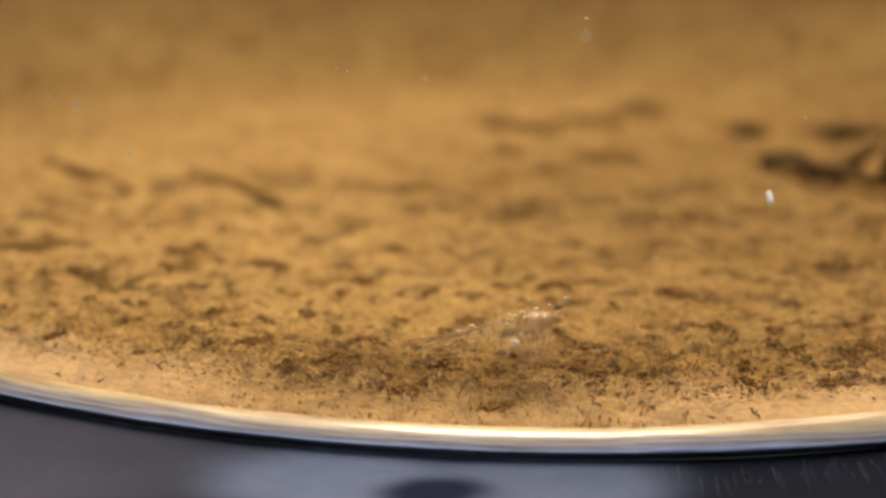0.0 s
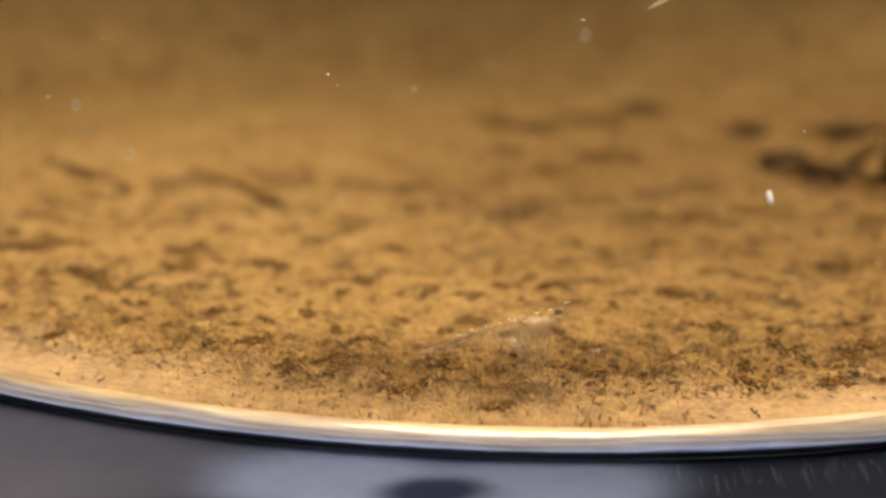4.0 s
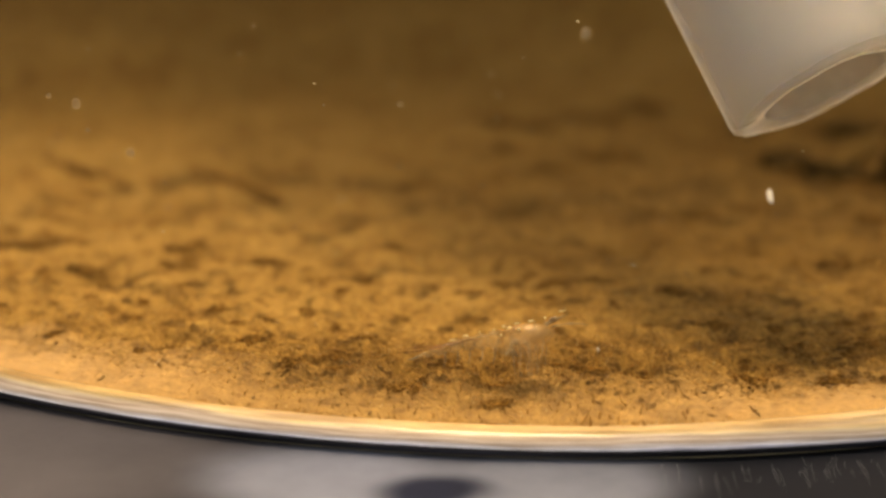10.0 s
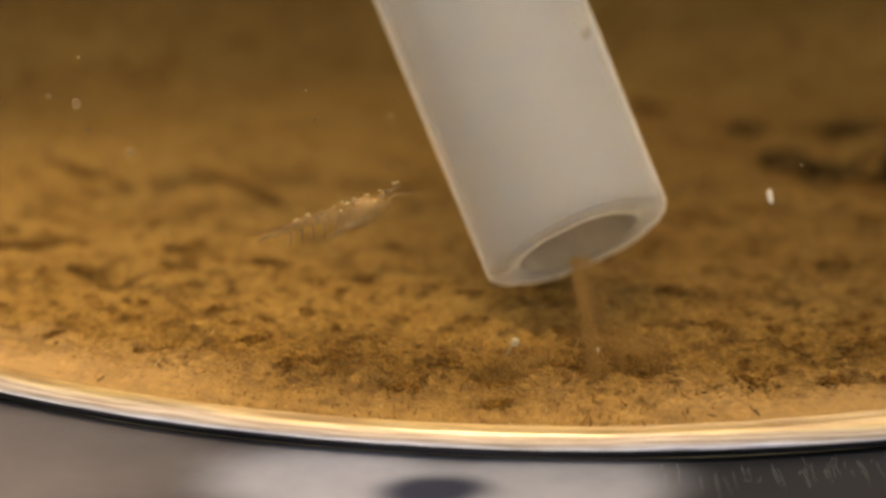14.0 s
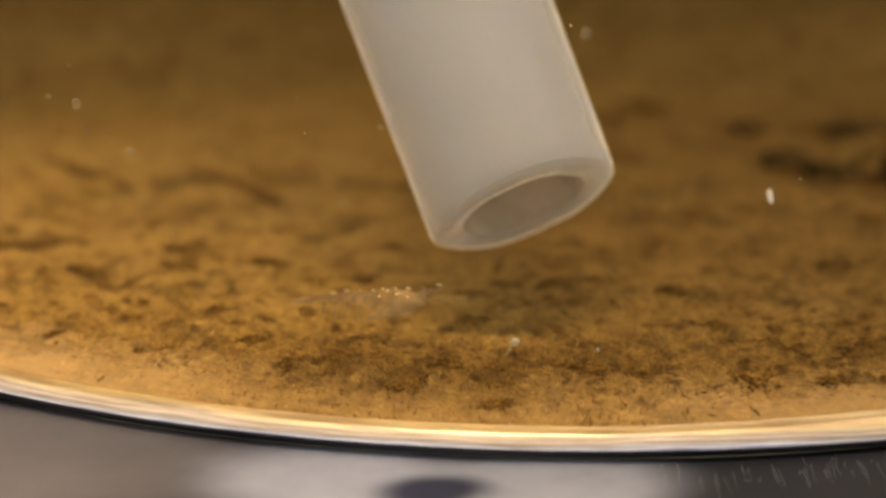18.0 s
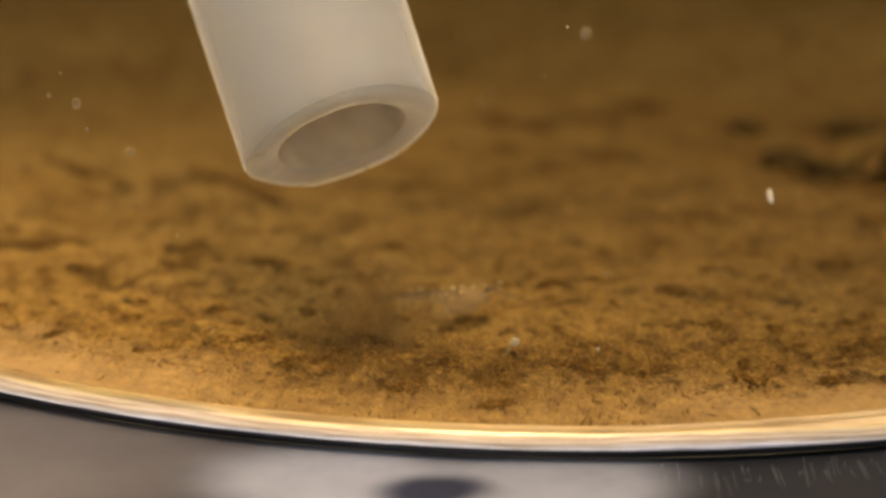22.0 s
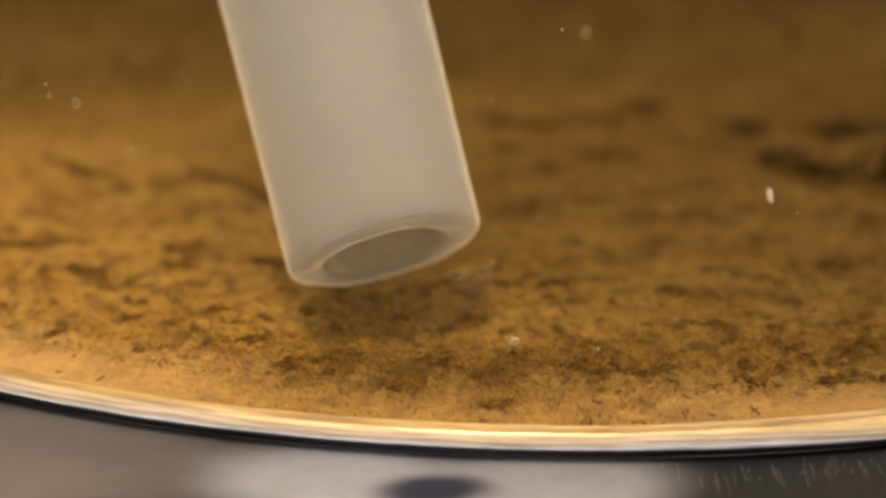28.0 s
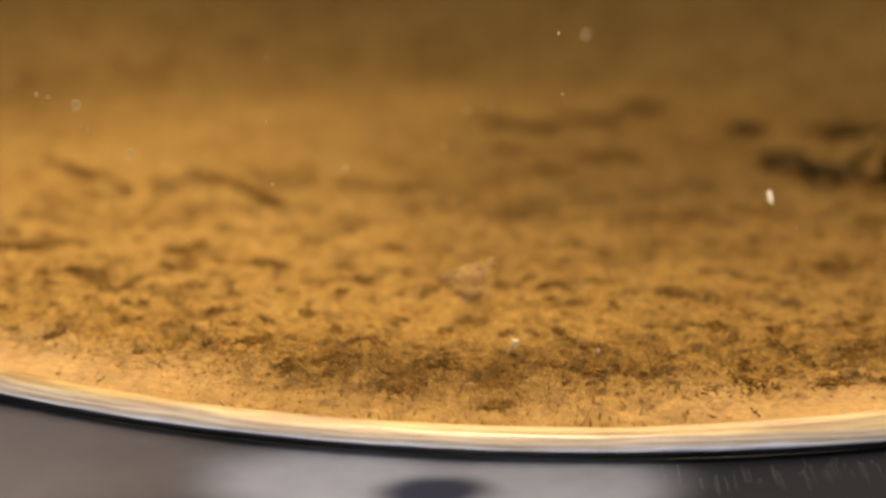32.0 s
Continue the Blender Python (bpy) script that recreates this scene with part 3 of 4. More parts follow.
# ---- the shrimp ----
def build_shrimp():
    """Head towards +x, back towards +z, about five millimetres long. Returns it and its legs."""
    rnd = random.Random(8)
    size = 0.86

    def piece(name, bm, material, parent, label=""):
        bmesh.ops.scale(bm, vec=(size, size, size), verts=bm.verts)
        return part(name, bm, material, parent, label)

    shrimp = tagged(new("shrimp"), "tiny see-through shrimp with amber insides and pale gold spots", "shrimp")

    def back(x):
        """Height of the back along the body."""
        return 0.20 + 0.06 * x - 0.075 * max(0.0, -x - 0.3) ** 1.5

    bm = bmesh.new()
    made = bmesh.ops.create_uvsphere(bm, u_segments=24, v_segments=16, radius=1.0)["verts"]
    for v in made:
        x = v.co.x
        taper = 1.0 - 0.30 * max(0.0, x)
        v.co = Vector((1.05 + 0.98 * x, v.co.y * 0.38 * taper, -0.24 + v.co.z * 0.50 * taper + 0.10 * x))
    piece("carapace", bm, SHELL, shrimp)
    bm = sweep(bmesh.new(), [(1.7, 0, 0.12), (2.05, 0, 0.24), (2.5, 0, 0.33)], [0.09, 0.05, 0.01], 6)
    piece("rostrum", bm, LEG, shrimp, "pointed see-through beak")
    bm = bmesh.new()
    lump(bm, (1.15, 0, -0.12), (0.62, 0.24, 0.32), 0.35, random.Random(2), 3)
    piece("stomach", bm, AMBER, shrimp, "amber insides showing through")
    bm = sweep(bmesh.new(), [(0.8 - 0.35 * k, 0, back(0.8 - 0.35 * k) - 0.12) for k in range(9)], [0.07 - 0.004 * k for k in range(9)], 6)
    piece("gut", bm, AMBER, shrimp, "thin amber gut line")
    for k in range(6):
        x = 0.05 - 0.40 * k
        bm = bmesh.new()
        made = bmesh.ops.create_uvsphere(bm, u_segments=18, v_segments=10, radius=1.0)["verts"]
        h = 0.31 - 0.036 * k
        for v in made:
            v.co = Vector((x + v.co.x * 0.27, v.co.y * (0.25 - 0.027 * k), back(x) - h + v.co.z * h + (0.10 * v.co.x * (k > 2))))
        piece("tail_segment", bm, SHELL, shrimp)
        if k < 5:
            bm = sweep(bmesh.new(), [(x, 0.06, back(x) - 2 * h + 0.05), (x - 0.05, 0.08, back(x) - 2 * h - 0.22), (x - 0.16, 0.09, back(x) - 2 * h - 0.42)], [0.035, 0.03, 0.012], 5, 0.5)
            piece("swimmeret", bm, LEG, shrimp)
    for side in (-1, 0, 1):
        bm = bmesh.new()
        sweep(bm, [(-2.15, 0.03 * side, -0.20), (-2.45, 0.10 * side, -0.29), (-2.75, 0.14 * side, -0.36)], [0.035, 0.055, 0.01], 8, 0.35)
        piece("tail_fan", bm, SHELL, shrimp)
    for side in (-1, 1):
        bm = sweep(bmesh.new(), [(1.75, 0.12 * side, 0.08), (1.95, 0.25 * side, 0.20)], [0.045, 0.05], 6)
        stalk = piece("eye_stalk", bm, LEG, shrimp)
        bm = bmesh.new()
        lump(bm, (2.0, 0.28 * side, 0.23), (0.10, 0.09, 0.10), 0.05, rnd, 2)
        piece("eye", bm, EYE_BLACK, stalk, "dark round eye")
        bm = sweep(bmesh.new(), [(1.95, 0.1 * side, 0.02), (2.35, 0.2 * side, 0.06), (2.75, 0.33 * side, 0.0), (3.1, 0.45 * side, -0.1)], [0.022, 0.016, 0.011, 0.005], 5)
        piece("antenna", bm, LEG, shrimp)
    for side in (-1, 1):
        bm = sweep(bmesh.new(), [(-0.5, 0.05 * side, 0.02), (-1.8, 0.12 * side, -0.06 + 0.03 * side), (-2.5, 0.15 * side, -0.05 + 0.05 * side), (-3.1, 0.18 * side, -0.02 + 0.05 * side)], [0.022, 0.022, 0.018, 0.008], 5)
        piece("feeler", bm, FEELER, shrimp, "long thin brown feeler lying along the body")
    # pale spots along the back and flank
    for x, dz, w, y in [(-1.28, 0.02, 0.05, 0), (-0.82, 0.02, 0.06, 0), (-0.35, 0.01, 0.035, 0), (0.12, 0.0, 0.04, -0.1), (0.42, 0.03, 0.045, 0),
                        (0.62, -0.05, 0.055, -0.22), (0.85, 0.03, 0.05, 0), (0.95, -0.16, 0.045, -0.30), (0.35, -0.22, 0.05, -0.24), (1.3, 0.02, 0.05, 0), (1.75, 0.02, 0.035, 0), (2.3, 0.12, 0.05, 0), (2.4, 0.12, 0.04, 0.03)]:
        bm = bmesh.new()
        lump(bm, (x, y, back(x) + dz), (w * rnd.uniform(0.7, 1.8), w, w * rnd.uniform(0.45, 0.9)), 0.7, rnd, 2)
        piece("spot", bm, GLINT, shrimp, "pale gold spot")
    for x, w in [(0.75, 0.12), (1.42, 0.08), (0.25, 0.06)]:
        bm = bmesh.new()
        lump(bm, (x, -0.06, back(x) - 0.06), (w * 0.8, 0.12, 0.045), 0.5, rnd, 2)
        piece("marking", bm, AMBER, shrimp, "small amber marking on the back")
    legs = []
    for k in range(5):
        for side in (-1, 1):
            leg = sweep(bmesh.new(), [(0, 0, 0), (0.05, 0.16 * side, -0.28), (0.0, 0.30 * side, -0.62), (-0.06, 0.34 * side, -1.05 - 0.05 * (k % 2))],
                        [0.028, 0.024, 0.018, 0.008], 6)
            ob = piece("leg", leg, LEG, shrimp)
            legs.append((ob, size * (1.6 - 0.26 * k), size * 0.12 * side, size * -0.34))
    return shrimp, legs


SHRIMP, LEGS = build_shrimp()


# ---- things on the bed ----
def bed_at(x, y):
    return float(bed_height(np.array([x]), np.array([y]))[0])


# many of these crumbs darken hollows and shadowed relief of the bed
FAR_CLODS = [(-0.6, 6.5, 0.97, 1.15), (1.3, 4.8, 0.81, 0.97), (4.0, 7.6, 1.26, 1.08), (6.9, 10.9, 1.16, 1.17), (-0.5, -0.2, 0.63, 0.76), (4.0, -1.2, 1.13, 1.30), (1.5, -4.5, 0.84, 0.71), (-1.5, -6.1, 0.53, 0.63), (-4.4, -7.8, 0.80, 0.43), (5.9, -11.7, 0.97, 0.71), (8.5, -11.2, 0.65, 0.53), (12.9, -12.1, 0.64, 0.65), (-0.6, -11.2, 0.65, 0.71), (11.4, 5.6, 0.9, 1.3), (15.8, 4.6, 1.7, 1.4), (11.6, -2.4, 1.2, 1.5), (13.2, -6.4, 1.3, 1.0), (15.2, -7.2, 1.6, 0.9), (17.2, -7.0, 1.4, 1.0), (12.2, -4.4, 1.2, 1.0)]
MIDDLE_CLODS = [(-9.0, -14.8, 0.37, 0.44), (-3.8, -19.3, 0.48, 0.40), (-1.7, -19.5, 0.44, 0.40), (-7.4, -21.2, 0.41, 0.49), (-14.2, -21.4, 0.74, 0.66), (2.5, -16.5, 0.40, 0.48), (3.3, -17.3, 0.59, 0.43), (6.9, -16.6, 0.80, 0.50), (10.2, -18.2, 0.58, 0.43), (-17.8, -16.9, 1.19, 0.39), (-12.4, -17.1, 0.59, 0.33), (-9.4, -19.0, 0.58, 0.51), (-15.3, -20.2, 0.56, 0.35), (-6.0, -20.8, 0.37, 0.28), (1.7, -21.5, 0.55, 0.28), (4.0, -22.5, 0.54, 0.32), (0.2, -21.9, 0.46, 0.27), (-12.3, -20.0, 0.57, 0.35), (-5.2, -17.3, 0.40, 0.27)]
NEAR_CLODS = [(-11.2, -27.7, 0.33, 0.37), (-10.2, -24.8, 0.35, 0.29), (-12.7, -25.7, 0.25, 0.28), (3.1, -25.7, 0.42, 0.51), (6.5, -27.6, 0.49, 0.59), (5.2, -29.9, 0.47, 0.56), (9.1, -27.4, 0.41, 0.49), (2.1, -29.8, 0.47, 0.56), (-4.4, -30.7, 0.54, 0.39), (-2.0, -30.4, 0.46, 0.26), (-6.4, -29.0, 0.40, 0.28), (-7.5, -29.4, 0.32, 0.38), (0.7, -29.7, 0.47, 0.51), (7.5, -29.8, 0.47, 0.34), (-5.7, -27.7, 0.41, 0.22), (-8.8, -27.8, 0.49, 0.29), (-3.1, -29.6, 0.31, 0.24), (4.7, -26.0, 0.42, 0.28), (-1.9, -31.6, 0.37, 0.22)]


def clod(x, y, hx, hy, rnd, material):
    """A dark, flaky crumb of rotted matter, half sunk in the mulm; many stand for a hollow's shade."""
    n = int(120 + 720 * min(2.0, hx))
    rs = np.random.RandomState(rnd.randint(0, 10 ** 6))
    a, d = rs.uniform(0, math.tau, n), np.abs(rs.normal(0, 0.6, n))
    px, py = hx * d * np.cos(a), hy * d * np.sin(a)
    pz = bed_height(x + px, y + py) - bed_at(x, y) + 0.02 + 0.10 * min(hx, hy) * rs.rand(n)
    size = (0.035 + 0.06 * hx) * (0.5 + 0.7 * rs.rand(n))
    base = np.array([(1, 0, 0), (-0.6, 0.8, 0), (-0.6, -0.8, 0), (0, 0, 0.5), (0, 0, -0.5)], float)
    j = base[None] * (0.6 + 0.8 * rs.rand(n, 5, 1)) * size[:, None, None]
    turn = rs.uniform(0, math.tau, n)[:, None]
    jx, jy = j[..., 0] * np.cos(turn) - j[..., 1] * np.sin(turn), j[..., 0] * np.sin(turn) + j[..., 1] * np.cos(turn)
    verts = (np.stack([px, py, pz], -1)[:, None, :] + np.stack([jx, jy, j[..., 2]], -1)).reshape(-1, 3)
    f = np.array([(0, 1, 3), (1, 2, 3), (2, 0, 3), (1, 0, 4), (2, 1, 4), (0, 2, 4)])
    faces = (f[None] + 5 * np.arange(n)[:, None, None]).reshape(-1, 3)
    ob = raw("mulm_crumb", verts, faces, material, False)
    ob.matrix_world = mm(x, y, bed_at(x, y))
    return tagged(ob, "dark brown flaky crumb on the mulm, rotted matter and painted hollow shade", "debris", "dark crumbs on the mulm")


def build_crumbs():
    rnd = random.Random(21)
    for x, y, hx, hy in MIDDLE_CLODS:
        clod(x, y, hx, hy, rnd, CRUMB)
    for x, y, hx, hy in FAR_CLODS + NEAR_CLODS:
        clod(x, y, hx, hy, rnd, CRUMB_SOFT)
    for k in range(150):
        a = rnd.uniform(-2.6, -0.5)
        r = rnd.uniform(20.0, 31.2)
        x, y = r * math.cos(a), r * math.sin(a)
        s = rnd.uniform(0.08, 0.20)
        clod(x, y, s * rnd.uniform(0.9, 1.6), s, rnd, CRUMB_SOFT)


def twig(points, radii, label):
    bm = sweep(bmesh.new(), [(x, y, bed_at(x, y) + 0.04) for x, y in points], radii, 7)
    return tagged(link("twig", bm, CRUMB), label, "twig", "rotted twigs")


def leaf(name, x, y, z, length, height, curl, turn, lean, material, label, seed):
    """A curled scrap of leaf with a ragged edge and thickness."""
    rnd = random.Random(seed)
    bm = bmesh.new()
    nu, nv = 26, 10
    grid = []
    for i in range(nu + 1):
        u = i / nu
        row = []
        for j in range(nv + 1):
            w = j / nv
            env = math.sin(math.pi * (0.08 + 0.88 * u)) ** 0.6 * (1 + 0.22 * noise.noise(Vector((u * 6, seed, 0))))
            px = (u - 0.5) * length
            pz = w * height * env
            py = curl * math.sin(w * 2.2 + 1.2 * u) + 0.25 * noise.noise(Vector((u * 4, w * 3, seed)))
            row.append(bm.verts.new((px, py, pz)))
        grid.append(row)
    for i in range(nu):
        for j in range(nv):
            bm.faces.new((grid[i][j], grid[i + 1][j], grid[i + 1][j + 1], grid[i][j + 1]))
    bmesh.ops.solidify(bm, geom=bm.faces[:], thickness=0.12)
    ob = link(name, bm, material)
    ob.matrix_world = mm(x, y, z, lean, 0, turn)
    return tagged(ob, label, "leaf litter", "leaf litter")


build_crumbs()
twig([(-20.2, -4.8), (-19.0, -5.6), (-17.6, -6.8), (-16.0, -8.0)], [0.16, 0.26, 0.24, 0.12], "dark rotted twig lying on the mulm")
twig([(-13.9, -5.9), (-12.6, -7.2), (-11.2, -8.9), (-9.8, -10.4)], [0.12, 0.22, 0.30, 0.2], "dark rotted twig lying on the mulm")
leaf("leaf_scrap", 14.4, -6.9, 0.7, 4.4, 0.75, 0.5, 3, -25, LEAF, "dark curled scrap of rotten leaf on the mulm", 3)
leaf("leaf_scrap", 16.6, -5.8, 0.8, 3.6, 2.4, 0.5, -20, -15, LEAF, "dark upright scrap of rotten leaf on the mulm", 7)
for x, y, w, d, h in ((11.4, -3.0, 1.0, 1.0, 0.5), (11.3, 5.3, 0.7, 0.9, 0.35), (16.0, 4.3, 1.3, 0.9, 0.4), (12.9, -5.4, 1.1, 0.9, 0.45)):
    bm = bmesh.new()
    lump(bm, (0, 0, 0), (w, d, h), 0.55, random.Random(int(x * 10)), 4)
    clump = tagged(link("rotten_clump", bm, LEAF), "dark clump of rotted leaf half sunk in the mulm", "debris", "rotted clumps")
    clump.matrix_world = mm(x, y, bed_at(x, y) + 0.3 * h)
bm = bmesh.new()
lump(bm, (0, 0, 0), (1.5, 0.4, 0.45), 0.35, random.Random(5), 3)
chip = tagged(link("bark_chip", bm, EARTH), "pale tan chip leaning on rotten leaf scraps", "debris")
chip.matrix_world = mm(13.9, -4.6, 1.8, 0, -30, 4)

# specks stuck to the glass, and on the bed
SPECKS = [(5.03, -31.66, 6.23, 0.085, 0.235), (-13.28, -29.18, 8.02, 0.11, 0.11), (-14.11, -28.79, 8.16, 0.06, 0.06), (-11.75, -29.83, 6.83, 0.10, 0.09),
          (0.12, -32.06, 10.42, 0.09, 0.12), (-12.98, -29.32, 7.33, 0.05, 0.05), (0.7, -32.05, 2.15, 0.025, 0.07)]


def build_specks():
    rnd = random.Random(6)
    for k, (x, y, z, w, h) in enumerate(SPECKS):
        bm = bmesh.new()
        k_size = 1.35 if 0 < k < 6 else 1.0
        lump(bm, (0, 0, 0), (w * k_size, 0.05, h * k_size), 0.12, rnd, 3)
        ob = link("glass_speck", bm, FAINT if 0 < k < 6 else SPECK)
        x, y, z = Vector((x, y, z)).lerp(EYE / MM, 0.0142)
        ob.matrix_world = mm(x, y, z, -46 if k == 0 else 0, 6, math.degrees(math.atan2(y, x)) + 90)
        tagged(ob, "bright white oval speck stuck inside the glass" if k == 0 else "faint pale speck stuck inside the glass", "speck", "specks on the glass")
    bm = bmesh.new()
    bmesh.ops.create_cube(bm, size=1.0, matrix=Matrix.Diagonal((0.22, 0.16, 0.21, 1)))
    bmesh.ops.bevel(bm, geom=bm.edges[:], offset=0.03, segments=2, affect="EDGES")
    grain = tagged(link("white_grain", bm, CREAM, False), "angular white grain standing out of the mulm", "grain")
    grain.matrix_world = mm(-1.31, -28.55, bed_at(-1.31, -28.55) + 0.34, 10, 12, 20)
    bm = sweep(bmesh.new(), [(0.05, 0, 0.1), (-0.1, -0.05, -0.1), (-0.2, -0.1, -0.4), (-0.24, -0.1, -0.62)], [0.03, 0.045, 0.03, 0.02], 6)
    part("stem", bm, DUST, grain, "thin pale stalk under the grain")


build_specks()


# ---- loose matter ----
def scatter(name, n, seed, y_reach, size, material, label, category, long=1.0, lift=0.0, r_max=32.4, clump=None):
    """Thousands of tiny flakes lying on the bed, as one heap; denser towards the near glass."""
    rs = np.random.RandomState(seed)
    x, y = np.empty(0), np.empty(0)
    while len(x) < n:
        a = rs.uniform(-2.75, -0.4, n)
        r = r_max - np.abs(rs.normal(0, y_reach, n))
        px, py = r * np.cos(a), r * np.sin(a)
        keep = r > 4
        if clump is not None:
            keep = keep & (fbm(px, py, 0.8, 3, 0.6, 5) > clump) & (rs.rand(n) < np.clip((px + 17) / 9, 0.2, 1))
        x, y = np.concatenate([x, px[keep]]), np.concatenate([y, py[keep]])
    x, y = x[:n], y[:n]
    z = bed_height(x, y) + lift * rs.rand(n)
    s = size * (0.45 + 1.2 * rs.rand(n) ** 2.5)
    base = np.array([(1, 0, 0), (-0.6, 0.8, 0), (-0.6, -0.8, 0), (0, 0, 0.3), (0, 0, -0.3)], float)
    jit = base[None] * (0.6 + 0.8 * rs.rand(n, 5, 1))
    jit[:, :, 0] *= long
    ang, tilt = rs.uniform(0, math.tau, n), rs.uniform(-0.3, 0.3, n)
    ca, sa, ct, st_ = np.cos(ang)[:, None], np.sin(ang)[:, None], np.cos(tilt)[:, None], np.sin(tilt)[:, None]
    jx, jy, jz = jit[..., 0], jit[..., 1], jit[..., 2]
    jx, jz = jx * ct - jz * st_, jx * st_ + jz * ct
    jx, jy = jx * ca - jy * sa, jx * sa + jy * ca
    verts = np.stack([x[:, None] + jx * s[:, None], y[:, None] + jy * s[:, None], z[:, None] + jz * s[:, None]], -1).reshape(-1, 3)
    rr = np.hypot(verts[:, 0], verts[:, 1])
    k = np.minimum(1, (R_IN - 0.02) / np.maximum(rr, 1e-6))
    verts[:, 0] *= k
    verts[:, 1] *= k
    f = np.array([(0, 1, 3), (1, 2, 3), (2, 0, 3), (1, 0, 4), (2, 1, 4), (0, 2, 4)])
    faces = (f[None] + 5 * np.arange(n)[:, None, None]).reshape(-1, 3)
    return tagged(raw(name, verts, faces, material, False), label, category, kind="stuff")


scatter("mulm_grains", 8000, 31, 3.5, 0.035, GRAINS, "loose brown and tan grains over the mulm", "grains", 1.3, 0.05, 31.3)
scatter("mulm_granules", 12000, 36, 2.6, 0.045, GRANULE, "tan granules covering the mulm near the glass", "granules", 1.4, 0.0, 31.6)
scatter("mulm_flocs", 4000, 33, 2.6, 0.045, FLOC, "small dark flocs gathered in clumps on the mulm", "flocs", 1.2, 0.04, 30.4, 0.16)
scatter("mulm_flecks", 1300, 32, 7.0, 0.055, FIBRE, "thin pale flecks lying on the mulm", "flecks", 2.6, 0.04)


def dash_marks():
    """Soft dark dashes that stand for shaded pits, each a loose handful of flakes on the bed."""
    rs = np.random.RandomState(52)
    m, k = 620, 44
    a = rs.uniform(-2.7, -0.45, m)
    r = 31.0 - 22.0 * rs.rand(m) ** 1.5
    cx, cy = r * np.cos(a), r * np.sin(a)
    wide = (0.10 + 0.20 * rs.rand(m) ** 1.6) * (1 + 0.035 * (31 - r))
    long = 0.8 + 0.9 * rs.rand(m)
    px = (cx[:, None] + wide[:, None] * long[:, None] * rs.normal(0, 0.6, (m, k))).ravel()
    py = (cy[:, None] + wide[:, None] * rs.normal(0, 0.6, (m, k))).ravel()
    n = m * k
    pz = bed_height(px, py) + 0.015
    s = np.repeat(0.018 + 0.16 * wide, k) * (0.5 + 0.8 * rs.rand(n))
    base = np.array([(1, 0, 0), (-0.6, 0.8, 0), (-0.6, -0.8, 0), (0, 0, 0.35), (0, 0, -0.35)], float)
    j = base[None] * (0.6 + 0.8 * rs.rand(n, 5, 1)) * s[:, None, None]
    turn = rs.uniform(0, math.tau, n)[:, None]
    jx, jy = j[..., 0] * np.cos(turn) - j[..., 1] * np.sin(turn), j[..., 0] * np.sin(turn) + j[..., 1] * np.cos(turn)
    verts = (np.stack([px, py, pz], -1)[:, None, :] + np.stack([jx, jy, j[..., 2]], -1)).reshape(-1, 3)
    f = np.array([(0, 1, 3), (1, 2, 3), (2, 0, 3), (1, 0, 4), (2, 1, 4), (0, 2, 4)])
    faces = (f[None] + 5 * np.arange(n)[:, None, None]).reshape(-1, 3)
    tagged(raw("mulm_dashes", verts, faces, DASH, False), "short soft dark dashes on the mulm, standing for shaded pits", "flocs", kind="stuff")


dash_marks()


def edge_fuzz():
    """Grains and short fibres of the layer pressed against the near glass."""
    rs = np.random.RandomState(41)
    n = 9000
    a = np.radians(rs.uniform(-90 - 60, -90 + 60, n))
    depth = np.where(rs.rand(n) < 0.3, 0.09 * rs.rand(n), 5.6 * rs.rand(n) ** 1.15)
    keep = rs.rand(n) < np.interp(np.sin(a + math.pi / 2) * R_IN, (-14, -9, 0, 5), (0.35, 1.0, 1.0, 0.0))
    a, depth, n = a[keep], depth[keep], int(keep.sum())
    r = R_IN - 0.03 - depth
    top = bed_height((r - 0.07) * np.cos(a), (r - 0.07) * np.sin(a))
    z = np.where(depth < 0.1, rs.rand(n) ** 0.9 * (top + 0.10), top + 0.03)
    s = 0.032 + 0.06 * rs.rand(n) ** 2
    lean = rs.normal(0, 0.4, n)
    tall = 1.1 + 2.2 * rs.rand(n) ** 2
    base = np.array([(0, 0, 1), (0.6, 0, -0.2), (-0.6, 0, 0.1), (0, 0, -1), (0, 0.7, 0)], float)
    j = base[None] * (0.6 + 0.8 * rs.rand(n, 5, 1)) * s[:, None, None]
    jx, jy, jz = j[..., 0], j[..., 1], j[..., 2] * tall[:, None]
    jx, jz = jx * np.cos(lean)[:, None] - jz * np.sin(lean)[:, None], jx * np.sin(lean)[:, None] + jz * np.cos(lean)[:, None]
    tang, rad = np.stack([-np.sin(a), np.cos(a)], -1), np.stack([np.cos(a), np.sin(a)], -1)
    xy = rad[:, None, :] * (r[:, None, None] - jy[..., None]) + tang[:, None, :] * jx[..., None]
    verts = np.concatenate([xy, np.maximum(z[:, None, None] + jz[..., None], 0.002)], -1).reshape(-1, 3)
    f = np.array([(0, 1, 4), (1, 3, 4)])
    faces = (f[None] + 5 * np.arange(n)[:, None, None]).reshape(-1, 3)
    tagged(raw("edge_grains", verts, faces, EDGE_GRAINS, False), "grains and short fibres pressed against the near glass", "grains", kind="stuff")


edge_fuzz()


